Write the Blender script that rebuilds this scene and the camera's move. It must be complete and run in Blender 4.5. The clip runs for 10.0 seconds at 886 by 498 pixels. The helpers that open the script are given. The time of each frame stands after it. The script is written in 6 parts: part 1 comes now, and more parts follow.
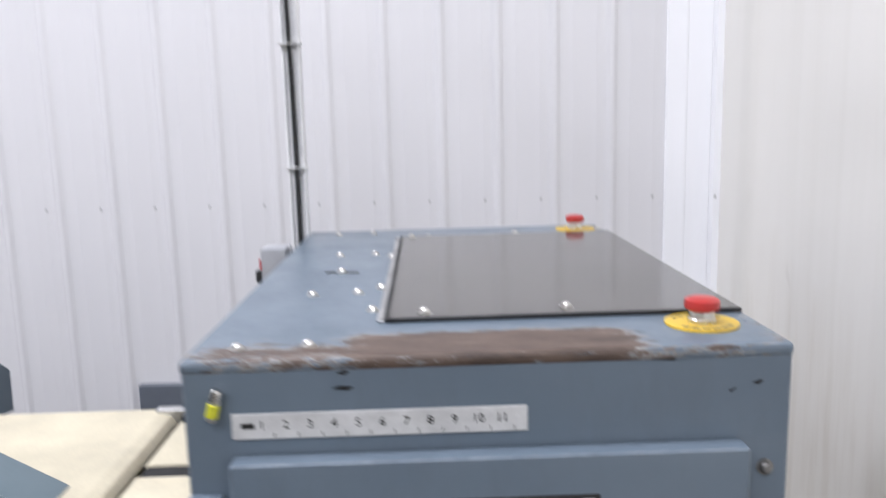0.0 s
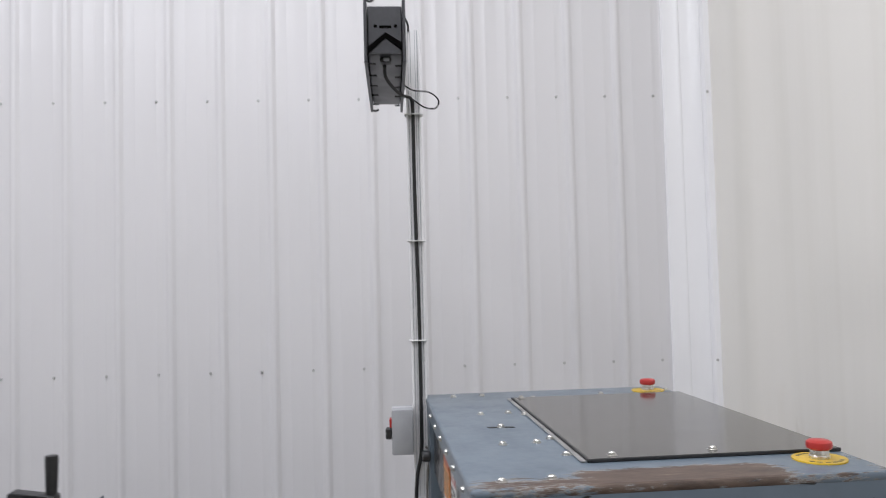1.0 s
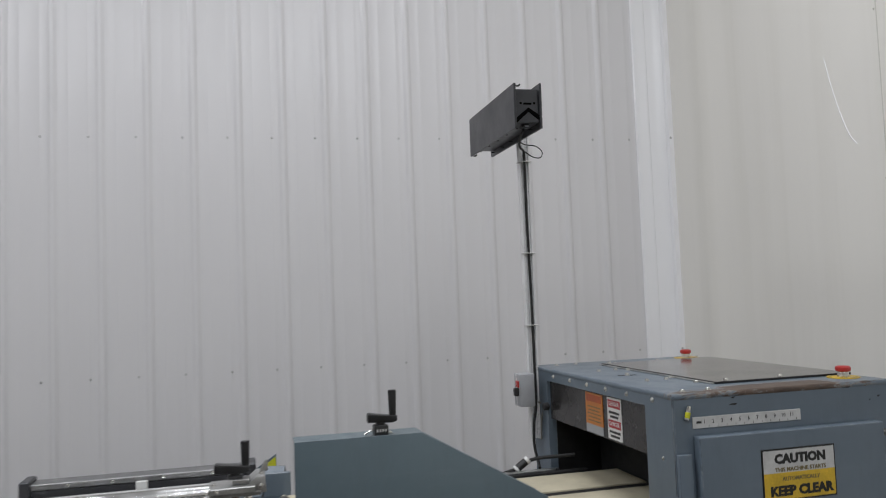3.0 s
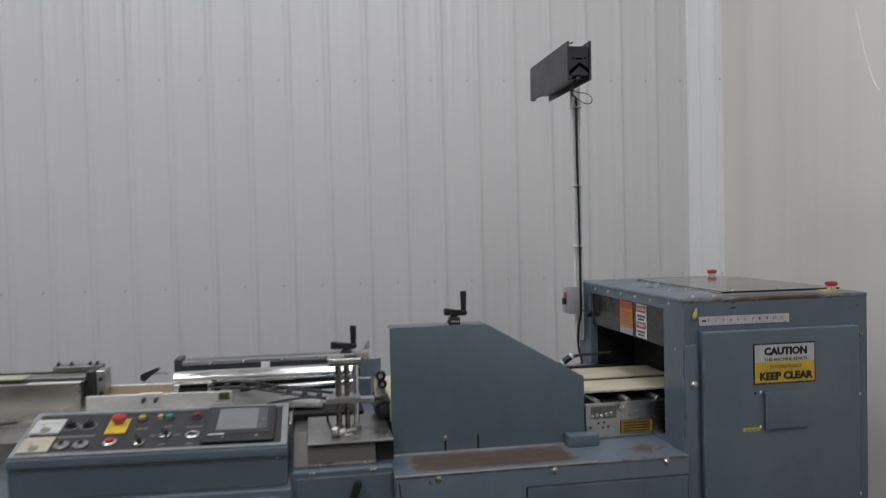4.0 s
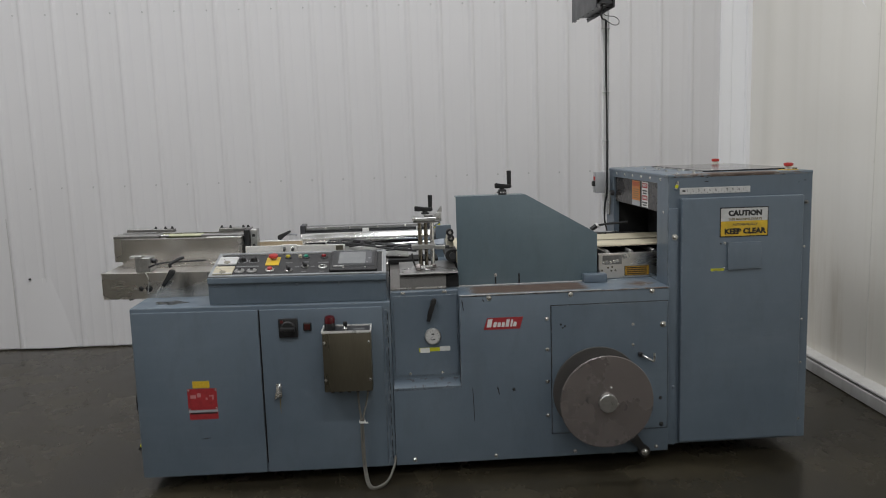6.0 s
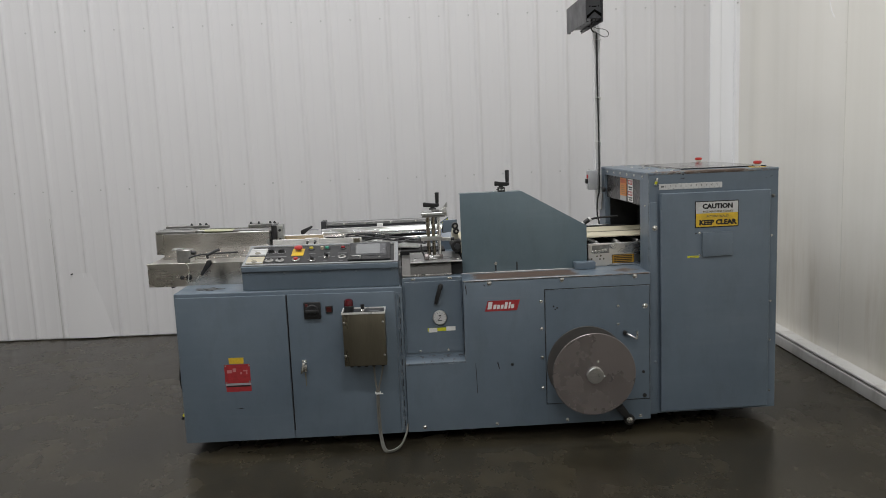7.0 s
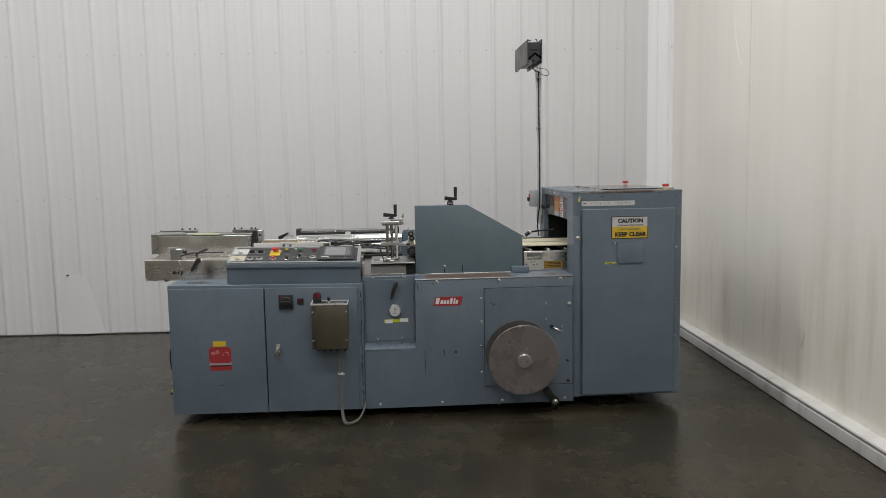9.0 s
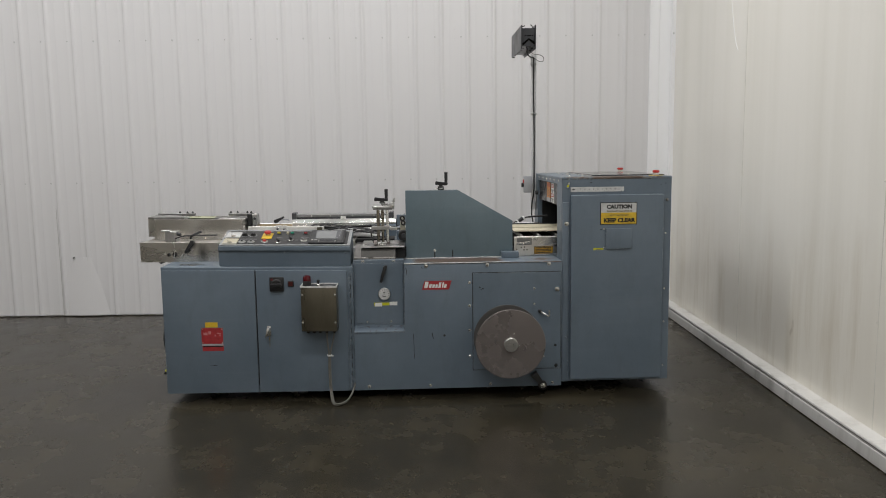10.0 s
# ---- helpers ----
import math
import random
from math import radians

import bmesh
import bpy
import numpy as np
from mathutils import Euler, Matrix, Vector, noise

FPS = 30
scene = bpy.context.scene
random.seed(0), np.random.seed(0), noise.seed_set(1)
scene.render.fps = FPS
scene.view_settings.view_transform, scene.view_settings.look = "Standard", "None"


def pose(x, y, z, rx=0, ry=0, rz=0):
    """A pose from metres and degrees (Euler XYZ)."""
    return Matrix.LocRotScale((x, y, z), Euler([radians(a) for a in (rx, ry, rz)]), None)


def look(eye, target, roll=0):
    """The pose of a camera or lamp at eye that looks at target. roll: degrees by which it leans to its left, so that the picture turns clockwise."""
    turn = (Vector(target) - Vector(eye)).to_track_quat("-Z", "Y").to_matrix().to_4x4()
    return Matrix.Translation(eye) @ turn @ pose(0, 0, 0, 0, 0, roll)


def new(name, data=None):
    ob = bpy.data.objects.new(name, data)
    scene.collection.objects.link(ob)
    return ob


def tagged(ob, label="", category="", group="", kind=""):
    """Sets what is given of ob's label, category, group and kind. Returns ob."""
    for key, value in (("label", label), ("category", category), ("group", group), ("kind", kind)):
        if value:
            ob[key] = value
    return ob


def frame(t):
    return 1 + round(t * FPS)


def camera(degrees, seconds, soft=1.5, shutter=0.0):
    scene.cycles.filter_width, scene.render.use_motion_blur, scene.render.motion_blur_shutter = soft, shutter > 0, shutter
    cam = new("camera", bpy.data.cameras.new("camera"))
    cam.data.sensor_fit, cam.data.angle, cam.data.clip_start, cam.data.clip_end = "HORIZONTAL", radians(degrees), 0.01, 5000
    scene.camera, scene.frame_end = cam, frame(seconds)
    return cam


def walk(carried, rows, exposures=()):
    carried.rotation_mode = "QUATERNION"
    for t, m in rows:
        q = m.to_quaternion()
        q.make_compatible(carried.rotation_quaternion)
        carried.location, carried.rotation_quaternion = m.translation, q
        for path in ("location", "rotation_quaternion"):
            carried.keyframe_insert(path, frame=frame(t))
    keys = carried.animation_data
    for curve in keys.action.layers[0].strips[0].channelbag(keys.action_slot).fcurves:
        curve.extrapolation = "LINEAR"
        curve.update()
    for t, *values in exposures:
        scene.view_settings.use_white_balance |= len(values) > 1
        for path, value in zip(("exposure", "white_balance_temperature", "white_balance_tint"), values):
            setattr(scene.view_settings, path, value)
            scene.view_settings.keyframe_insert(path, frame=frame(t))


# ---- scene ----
cam = camera(59.5, 10.0, soft=0.85, shutter=0.4)
PATH = [
    (0, (-0.050, -0.157, 1.525), (-0.095, 1.817, 1.202), -1.5),
    (0.1, (-0.083, -0.201, 1.530), (-0.131, 1.784, 1.293), -1.7),
    (0.2, (-0.120, -0.254, 1.538), (-0.152, 1.739, 1.374), -1.8),
    (0.3, (-0.152, -0.295, 1.545), (-0.178, 1.700, 1.416), -2.2),
    (0.5, (-0.222, -0.368, 1.562), (-0.245, 1.630, 1.483), -2.9),
    (0.7, (-0.288, -0.435, 1.578), (-0.283, 1.565, 1.574), -2.1),
    (0.8, (-0.331, -0.465, 1.583), (-0.291, 1.535, 1.615), -1.5),
    (1, (-0.433, -0.511, 1.587), (-0.335, 1.484, 1.672), -1.4),
    (1.2, (-0.538, -0.550, 1.586), (-0.352, 1.438, 1.691), -2.5),
    (1.5, (-0.676, -0.617, 1.592), (-0.366, 1.356, 1.695), -1.8),
    (1.7, (-0.768, -0.666, 1.580), (-0.365, 1.289, 1.714), -0.2),
    (1.8, (-0.815, -0.701, 1.568), (-0.391, 1.248, 1.717), -0.0),
    (2, (-0.909, -0.768, 1.565), (-0.465, 1.178, 1.695), -0.3),
    (2.2, (-1.004, -0.835, 1.572), (-0.539, 1.105, 1.713), -1.1),
    (3.3, (-1.329, -1.324, 1.541), (-0.962, 0.639, 1.646), -2.6),
    (3.5, (-1.336, -1.437, 1.549), (-1.023, 0.538, 1.588), -2.2),
    (3.8, (-1.351, -1.595, 1.542), (-1.075, 0.386, 1.540), -2.1),
    (4, (-1.392, -1.709, 1.523), (-1.146, 0.275, 1.472), -1.3),
    (4.2, (-1.401, -1.807, 1.528), (-1.229, 0.183, 1.436), -2.1),
    (4.3, (-1.398, -1.854, 1.529), (-1.220, 0.135, 1.425), -2.3),
    (4.5, (-1.401, -1.941, 1.521), (-1.237, 0.048, 1.391), -2.2),
    (4.7, (-1.396, -2.053, 1.501), (-1.311, -0.061, 1.355), -2.6),
    (5, (-1.362, -2.214, 1.483), (-1.368, -0.225, 1.281), -2.4),
    (5.2, (-1.377, -2.322, 1.483), (-1.365, -0.335, 1.257), -1.8),
    (5.5, (-1.411, -2.480, 1.481), (-1.380, -0.495, 1.241), -1.8),
    (5.8, (-1.410, -2.626, 1.471), (-1.367, -0.645, 1.205), -1.9),
    (6, (-1.398, -2.723, 1.465), (-1.358, -0.743, 1.187), -1.8),
    (6.2, (-1.360, -2.834, 1.485), (-1.373, -0.857, 1.186), -2.5),
    (7.5, (-1.359, -3.346, 1.467), (-1.330, -1.360, 1.231), -1.7),
    (7.8, (-1.282, -3.486, 1.453), (-1.237, -1.497, 1.239), -1.2),
    (8, (-1.229, -3.572, 1.444), (-1.192, -1.585, 1.217), -1.3),
    (8.2, (-1.215, -3.630, 1.453), (-1.171, -1.643, 1.214), -0.9),
    (8.5, (-1.216, -3.702, 1.466), (-1.177, -1.715, 1.241), -0.7),
    (9, (-1.224, -3.849, 1.457), (-1.170, -1.862, 1.239), -1.0),
    (9.5, (-1.136, -3.885, 1.444), (-1.120, -1.897, 1.229), -0.9),
    (10, (-1.048, -3.894, 1.436), (-1.045, -1.909, 1.189), -0.7),
]
EXPOSURES = [(0.0, 0.58, 5860, 16), (0.5, 0.33, 5930, 15), (1.0, 0.09, 6020, 14), (1.5, -0.03, 6000, 13), (2.2, -0.2, 6020, 12), (3.5, -0.53, 6080, 11),
             (4.5, -0.67, 6100, 11), (5.5, -0.49, 6150, 10), (6.0, -0.33, 6210, 10), (6.5, -0.25, 6240, 10), (7.5, -0.12, 6300, 10), (10.0, -0.13, 6380, 10)]
walk(cam, [(t, look(eye, target, roll)) for t, eye, target, roll in PATH], EXPOSURES)

# ---------------------------------------------------------------- light
world = bpy.data.worlds.new("world")
scene.world = world
world.use_nodes = True
world.node_tree.nodes["Background"].inputs[0].default_value = (0.9, 0.95, 1.0, 1)
world.node_tree.nodes["Background"].inputs[1].default_value = 0.05

CEILING = 5.0


def ceiling_lamp(x, y, watts, size_x, size_y):
    data = bpy.data.lights.new("ceiling_light", "AREA")
    data.shape, data.size, data.size_y, data.energy = "RECTANGLE", size_x, size_y, watts
    data.color = (1.0, 0.985, 0.965)
    ob = new("ceiling_light", data)
    ob.matrix_world = pose(x, y, CEILING - 0.12)
    return ob


# the last lamp is added, unseen, to make the reel flange glow from below
LAMPS = [(-0.8, 0.8), (-3.5, 0.8), (-6.2, 0.8), (-0.8, -2.7), (-3.5, -2.7), (-0.8, -6.2), (-3.5, -6.2), (-0.4, -9.7)]
for lx, ly in LAMPS:
    ceiling_lamp(lx, ly, 65.5, 1.7, 0.35)


# ---------------------------------------------------------------- materials
def material(name):
    m = bpy.data.materials.new(name)
    m.use_nodes = True
    return m, m.node_tree.nodes, m.node_tree.links, m.node_tree.nodes["Principled BSDF"]


def noise_node(nodes, links, scale, detail=4.0, rough=0.55, stretch=None, offset=(0, 0, 0)):
    tc = nodes.new("ShaderNodeTexCoord")
    mp = nodes.new("ShaderNodeMapping")
    if stretch:
        mp.inputs["Scale"].default_value = stretch
    mp.inputs["Location"].default_value = offset
    n = nodes.new("ShaderNodeTexNoise")
    n.inputs["Scale"].default_value = scale
    n.inputs["Detail"].default_value = detail
    n.inputs["Roughness"].default_value = rough
    links.new(tc.outputs["Object"], mp.inputs["Vector"])
    links.new(mp.outputs["Vector"], n.inputs["Vector"])
    return n


def ramp(nodes, links, source, stops):
    r = nodes.new("ShaderNodeValToRGB")
    while len(r.color_ramp.elements) < len(stops):
        r.color_ramp.elements.new(0.5)
    for e, (p, c) in zip(r.color_ramp.elements, stops):
        e.position = p
        e.color = (*c, 1) if len(c) == 3 else c
    links.new(source, r.inputs["Fac"])
    return r


def mix(nodes, links, fac, a, b):
    m = nodes.new("ShaderNodeMix")
    m.data_type = "RGBA"
    fs = m.inputs[0]
    ca, cb = m.inputs[6], m.inputs[7]
    for s, v in ((fs, fac), (ca, a), (cb, b)):
        if isinstance(v, (int, float)):
            s.default_value = v
        elif isinstance(v, tuple):
            s.default_value = (*v, 1) if len(v) == 3 else v
        else:
            links.new(v, s)
    return m.outputs[2]


def bump(nodes, links, bsdf, height, strength, distance=0.002):
    b = nodes.new("ShaderNodeBump")
    b.inputs["Strength"].default_value = strength
    b.inputs["Distance"].default_value = distance
    links.new(height, b.inputs["Height"])
    links.new(b.outputs["Normal"], bsdf.inputs["Normal"])


def surface(name, color, rough, metal=0.0, vary=0.12, scale=9.0, fine=90.0, bumpy=0.06, stretch=None, coat=0.0, spec=0.5):
    """Colour that drifts at two scales, uneven gloss and fine relief."""
    m, n, l, b = material(name)
    big = noise_node(n, l, scale, 5, 0.6, stretch)
    small = noise_node(n, l, fine, 3, 0.6, stretch, (3.1, 1.7, 0.4))
    dark = tuple(c * (1 - vary) for c in color)
    light = tuple(min(1, c * (1 + vary)) for c in color)
    base = ramp(n, l, big.outputs["Fac"], [(0.3, dark), (0.7, light)]).outputs["Color"]
    grain = ramp(n, l, small.outputs["Fac"], [(0.35, (1 - vary * 0.6,) * 3), (0.65, (1, 1, 1))]).outputs["Color"]
    mul = n.new("ShaderNodeMix")
    mul.data_type, mul.blend_type = "RGBA", "MULTIPLY"
    mul.inputs[0].default_value = 1
    l.new(base, mul.inputs[6]), l.new(grain, mul.inputs[7])
    l.new(mul.outputs[2], b.inputs["Base Color"])
    r = ramp(n, l, big.outputs["Fac"], [(0.3, (max(0.03, rough - 0.08),) * 3), (0.7, (min(1, rough + 0.08),) * 3)])
    l.new(r.outputs["Color"], b.inputs["Roughness"])
    b.inputs["Metallic"].default_value = metal
    b.inputs["Coat Weight"].default_value = coat
    b.inputs["Specular IOR Level"].default_value = spec
    bump(n, l, b, small.outputs["Fac"], bumpy)
    return m


def plain(name, color, rough=0.5, metal=0.0):
    return surface(name, color, rough, metal, vary=0.06, scale=25, fine=200, bumpy=0.03)


PAINT = (0.127, 0.163, 0.200)


def patch_band(n, l, sock, lo, hi, soft):
    """1 between lo and hi, fading over soft at both ends."""
    up, down = n.new("ShaderNodeMapRange"), n.new("ShaderNodeMapRange")
    for node, a, c in ((up, lo - soft, lo + soft), (down, hi + soft, hi - soft)):
        node.inputs["From Min"].default_value, node.inputs["From Max"].default_value = a, c
        l.new(sock, node.inputs["Value"])
    return maths(n, l, "MULTIPLY", up.outputs[0], down.outputs[0])


def maths(n, l, kind, a, b, c=None):
    t = n.new("ShaderNodeMath")
    t.operation = kind
    for k, v in enumerate((a, b, c)):
        if v is None:
            continue
        if isinstance(v, (int, float)):
            t.inputs[k].default_value = v
        else:
            l.new(v, t.inputs[k])
    return t.outputs[0]


def edge_mask(n, l, radius):
    """1 where a surface turns over an edge."""
    bev, geo = n.new("ShaderNodeBevel"), n.new("ShaderNodeNewGeometry")
    bev.samples = 3
    bev.inputs["Radius"].default_value = radius
    dot = n.new("ShaderNodeVectorMath")
    dot.operation = "DOT_PRODUCT"
    l.new(bev.outputs["Normal"], dot.inputs[0]), l.new(geo.outputs["Normal"], dot.inputs[1])
    return maths(n, l, "SUBTRACT", 1.0, dot.outputs["Value"])


def machine_paint(name, worn=(), chips=0.66, paint=PAINT):
    """Grey-blue enamel with faint orange-peel, grime, rubbed edges and chips down to brown primer. worn: (x0, x1, y0, y1, softness, depth), rubbed patches on a top."""
    m, n, l, b = material(name)
    big = noise_node(n, l, 2.6, 6, 0.62)
    base = ramp(n, l, big.outputs["Fac"], [(0.28, tuple(c * k for c, k in zip(paint, (0.84, 0.86, 0.88)))), (0.72, tuple(c * k for c, k in zip(paint, (1.13, 1.11, 1.10))))]).outputs["Color"]
    # blotchy handling marks and wiped streaks
    grime = noise_node(n, l, 11, 7, 0.72, (1, 1, 0.3), (5, 2, 1))
    base = mix(n, l, ramp(n, l, grime.outputs["Fac"], [(0.5, (0, 0, 0)), (0.78, (0.22, 0.22, 0.22))]).outputs["Color"], base, (0.060, 0.066, 0.070))
    wipe = noise_node(n, l, 6, 5, 0.6, (0.25, 0.25, 2.2), (1, 7, 2))
    base = mix(n, l, ramp(n, l, wipe.outputs["Fac"], [(0.56, (0, 0, 0)), (0.8, (0.22, 0.22, 0.22))]).outputs["Color"], base, (0.21, 0.24, 0.265))
    chip = noise_node(n, l, 38, 5, 0.7, None, (9, 4, 7))
    base = mix(n, l, ramp(n, l, chip.outputs["Fac"], [(chips + 0.07, (0, 0, 0)), (chips + 0.09, (0.8, 0.8, 0.8))]).outputs["Color"], base, (0.05, 0.042, 0.038))
    rough = ramp(n, l, grime.outputs["Fac"], [(0.3, (0.27,) * 3), (0.75, (0.46,) * 3)]).outputs["Color"]
    # edges rubbed pale, with dark nicks
    edge = edge_mask(n, l, 0.0045)
    nick = noise_node(n, l, 27, 6, 0.75, None, (3, 3, 9))
    rub = ramp(n, l, maths(n, l, "MULTIPLY_ADD", nick.outputs["Fac"], 0.9, edge), [(0.58, (0, 0, 0)), (0.70, (0.8, 0.8, 0.8))]).outputs["Color"]
    rub = mix(n, l, ramp(n, l, edge, [(0.03, (0, 0, 0)), (0.08, (1, 1, 1))]).outputs["Color"], (0, 0, 0), rub)
    tone = noise_node(n, l, 19, 3, 0.6, None, (6, 1, 4))
    base = mix(n, l, rub, base, ramp(n, l, tone.outputs["Fac"], [(0.46, (0.035, 0.030, 0.028)), (0.56, (0.33, 0.34, 0.34))]).outputs["Color"])
    if worn:
        tc = n.new("ShaderNodeTexCoord")
        sep = n.new("ShaderNodeSeparateXYZ")
        l.new(tc.outputs["Object"], sep.inputs["Vector"])
        ragged = noise_node(n, l, 48, 10, 0.85, (0.45, 1, 1), (2, 8, 3))
        scrape = noise_node(n, l, 150, 5, 0.75, (0.22, 1, 1), (4, 2, 3))
        jag = maths(n, l, "MULTIPLY_ADD", ragged.outputs["Fac"], 1.9, -0.95)
        jag = maths(n, l, "ADD", jag, maths(n, l, "MULTIPLY_ADD", scrape.outputs["Fac"], 1.3, -0.65))
        total = None
        for x0, x1, y0, y1, soft, depth in worn:
            t = maths(n, l, "MULTIPLY", patch_band(n, l, sep.outputs["X"], x0, x1, soft * 1.8), patch_band(n, l, sep.outputs["Y"], y0, y1, soft))
            t = maths(n, l, "MULTIPLY", t, depth)
            total = t if total is None else maths(n, l, "MAXIMUM", total, t)
        gate = ramp(n, l, total, [(0.02, (0, 0, 0)), (0.12, (1, 1, 1))]).outputs["Color"]
        height = maths(n, l, "ADD", total, jag)
        bare = mix(n, l, gate, (0, 0, 0), ramp(n, l, height, [(0.47, (0, 0, 0)), (0.50, (1, 1, 1))]).outputs["Color"])
        inner = ramp(n, l, height, [(0.52, (0, 0, 0)), (0.66, (1, 1, 1))]).outputs["Color"]
        primer = noise_node(n, l, 55, 6, 0.75, (0.3, 1, 1), (1, 6, 2))
        brown = ramp(n, l, primer.outputs["Fac"], [(0.35, (0.056, 0.038, 0.029)), (0.6, (0.118, 0.082, 0.062)), (0.75, (0.21, 0.17, 0.14))]).outputs["Color"]
        rim = ramp(n, l, primer.outputs["Fac"], [(0.40, (0.04, 0.03, 0.028)), (0.55, (0.30, 0.30, 0.29))]).outputs["Color"]
        base = mix(n, l, bare, base, mix(n, l, inner, rim, brown))
        rough = mix(n, l, bare, rough, (0.5, 0.5, 0.5))
    l.new(base, b.inputs["Base Color"])
    l.new(rough, b.inputs["Roughness"])
    peel = noise_node(n, l, 160, 2, 0.5)
    bump(n, l, b, peel.outputs["Fac"], 0.05, 0.001)
    return m


def concrete_floor():
    """Dark sealed concrete: cloudy trowel shading at three sizes, faint drag marks, pale specks and an uneven polish."""
    m, n, l, b = material("polished_concrete")
    big = noise_node(n, l, 0.5, 5, 0.6)
    mid = noise_node(n, l, 2.3, 7, 0.66, (1, 0.8, 1), (4, 1, 0))
    cloud = noise_node(n, l, 8.0, 5, 0.6, (1, 0.7, 1), (1, 6, 0))
    fine = noise_node(n, l, 60, 5, 0.7, None, (2, 2, 0))
    col = ramp(n, l, big.outputs["Fac"], [(0.3, (0.027, 0.0235, 0.0155)), (0.7, (0.038, 0.033, 0.0225))]).outputs["Color"]
    c2 = ramp(n, l, mid.outputs["Fac"], [(0.30, (0.62, 0.62, 0.63)), (0.5, (1.0, 0.99, 0.97)), (0.70, (1.45, 1.42, 1.36))]).outputs["Color"]
    c3 = ramp(n, l, cloud.outputs["Fac"], [(0.3, (0.82, 0.82, 0.83)), (0.7, (1.16, 1.15, 1.13))]).outputs["Color"]
    c4 = ramp(n, l, fine.outputs["Fac"], [(0.3, (0.85, 0.85, 0.85)), (0.7, (1.08, 1.08, 1.08))]).outputs["Color"]
    for c in (c2, c3, c4):
        mul = n.new("ShaderNodeMix")
        mul.data_type, mul.blend_type = "RGBA", "MULTIPLY"
        mul.inputs[0].default_value = 1
        l.new(col, mul.inputs[6]), l.new(c, mul.inputs[7])
        col = mul.outputs[2]
    # long faint tyre marks and a few pale scuffs
    marks = noise_node(n, l, 1.6, 3, 0.5, (0.7, 1.2, 1), (7, 3, 0))
    col = mix(n, l, ramp(n, l, marks.outputs["Fac"], [(0.56, (0, 0, 0)), (0.8, (0.35, 0.35, 0.35))]).outputs["Color"], col, (0.016, 0.0145, 0.011))
    scuff = noise_node(n, l, 13, 4, 0.6, (0.3, 1.6, 1), (1, 9, 0))
    col = mix(n, l, ramp(n, l, scuff.outputs["Fac"], [(0.66, (0, 0, 0)), (0.82, (0.25, 0.25, 0.25))]).outputs["Color"], col, (0.085, 0.077, 0.062))
    l.new(col, b.inputs["Base Color"])
    gloss = maths(n, l, "MULTIPLY_ADD", cloud.outputs["Fac"], 0.5, maths(n, l, "MULTIPLY", mid.outputs["Fac"], 0.8))
    r = ramp(n, l, gloss, [(0.42, (0.18,) * 3), (0.88, (0.34,) * 3)])
    l.new(r.outputs["Color"], b.inputs["Roughness"])
    b.inputs["Specular IOR Level"].default_value = 0.27
    bump(n, l, b, mid.outputs["Fac"], 0.03, 0.004)
    return m


def stained_wall(name, color, stain, rough, streak=1.0, wavy=0.15):
    """Painted panel with tall faint dirt streaks."""
    m, n, l, b = material(name)
    big = noise_node(n, l, 1.1, 5, 0.6, (1, 1, 0.3))
    run = noise_node(n, l, 7.0, 5, 0.65, (1, 1, 0.07), (3, 1, 0))
    fine = noise_node(n, l, 45, 4, 0.6, None, (1, 5, 2))
    c = ramp(n, l, big.outputs["Fac"], [(0.3, tuple(v * 0.965 for v in color)), (0.7, color)]).outputs["Color"]
    fac = ramp(n, l, run.outputs["Fac"], [(0.5, (0, 0, 0)), (0.78, (0.3 * streak,) * 3)]).outputs["Color"]
    c = mix(n, l, fac, c, stain)
    spots = ramp(n, l, fine.outputs["Fac"], [(0.68, (0, 0, 0)), (0.8, (0.3 * streak,) * 3)]).outputs["Color"]
    c = mix(n, l, spots, c, stain)
    l.new(c, b.inputs["Base Color"])
    r = ramp(n, l, big.outputs["Fac"], [(0.3, (rough - 0.02,) * 3), (0.7, (rough + 0.03,) * 3)])
    l.new(r.outputs["Color"], b.inputs["Roughness"])
    bump(n, l, b, big.outputs["Fac"], wavy, 0.01)
    return m


M_FLOOR = concrete_floor()
M_SIDING = stained_wall("white_siding", (0.72, 0.71, 0.715), (0.45, 0.43, 0.41), 0.25, 0.15, 0.0)
M_FLASH = stained_wall("white_flashing", (0.92, 0.92, 0.93), (0.5, 0.5, 0.48), 0.2, 0.3)
M_CREAM = stained_wall("cream_wall_panel", (0.875, 0.853, 0.794), (0.42, 0.38, 0.31), 0.46, 0.16, 0.1)


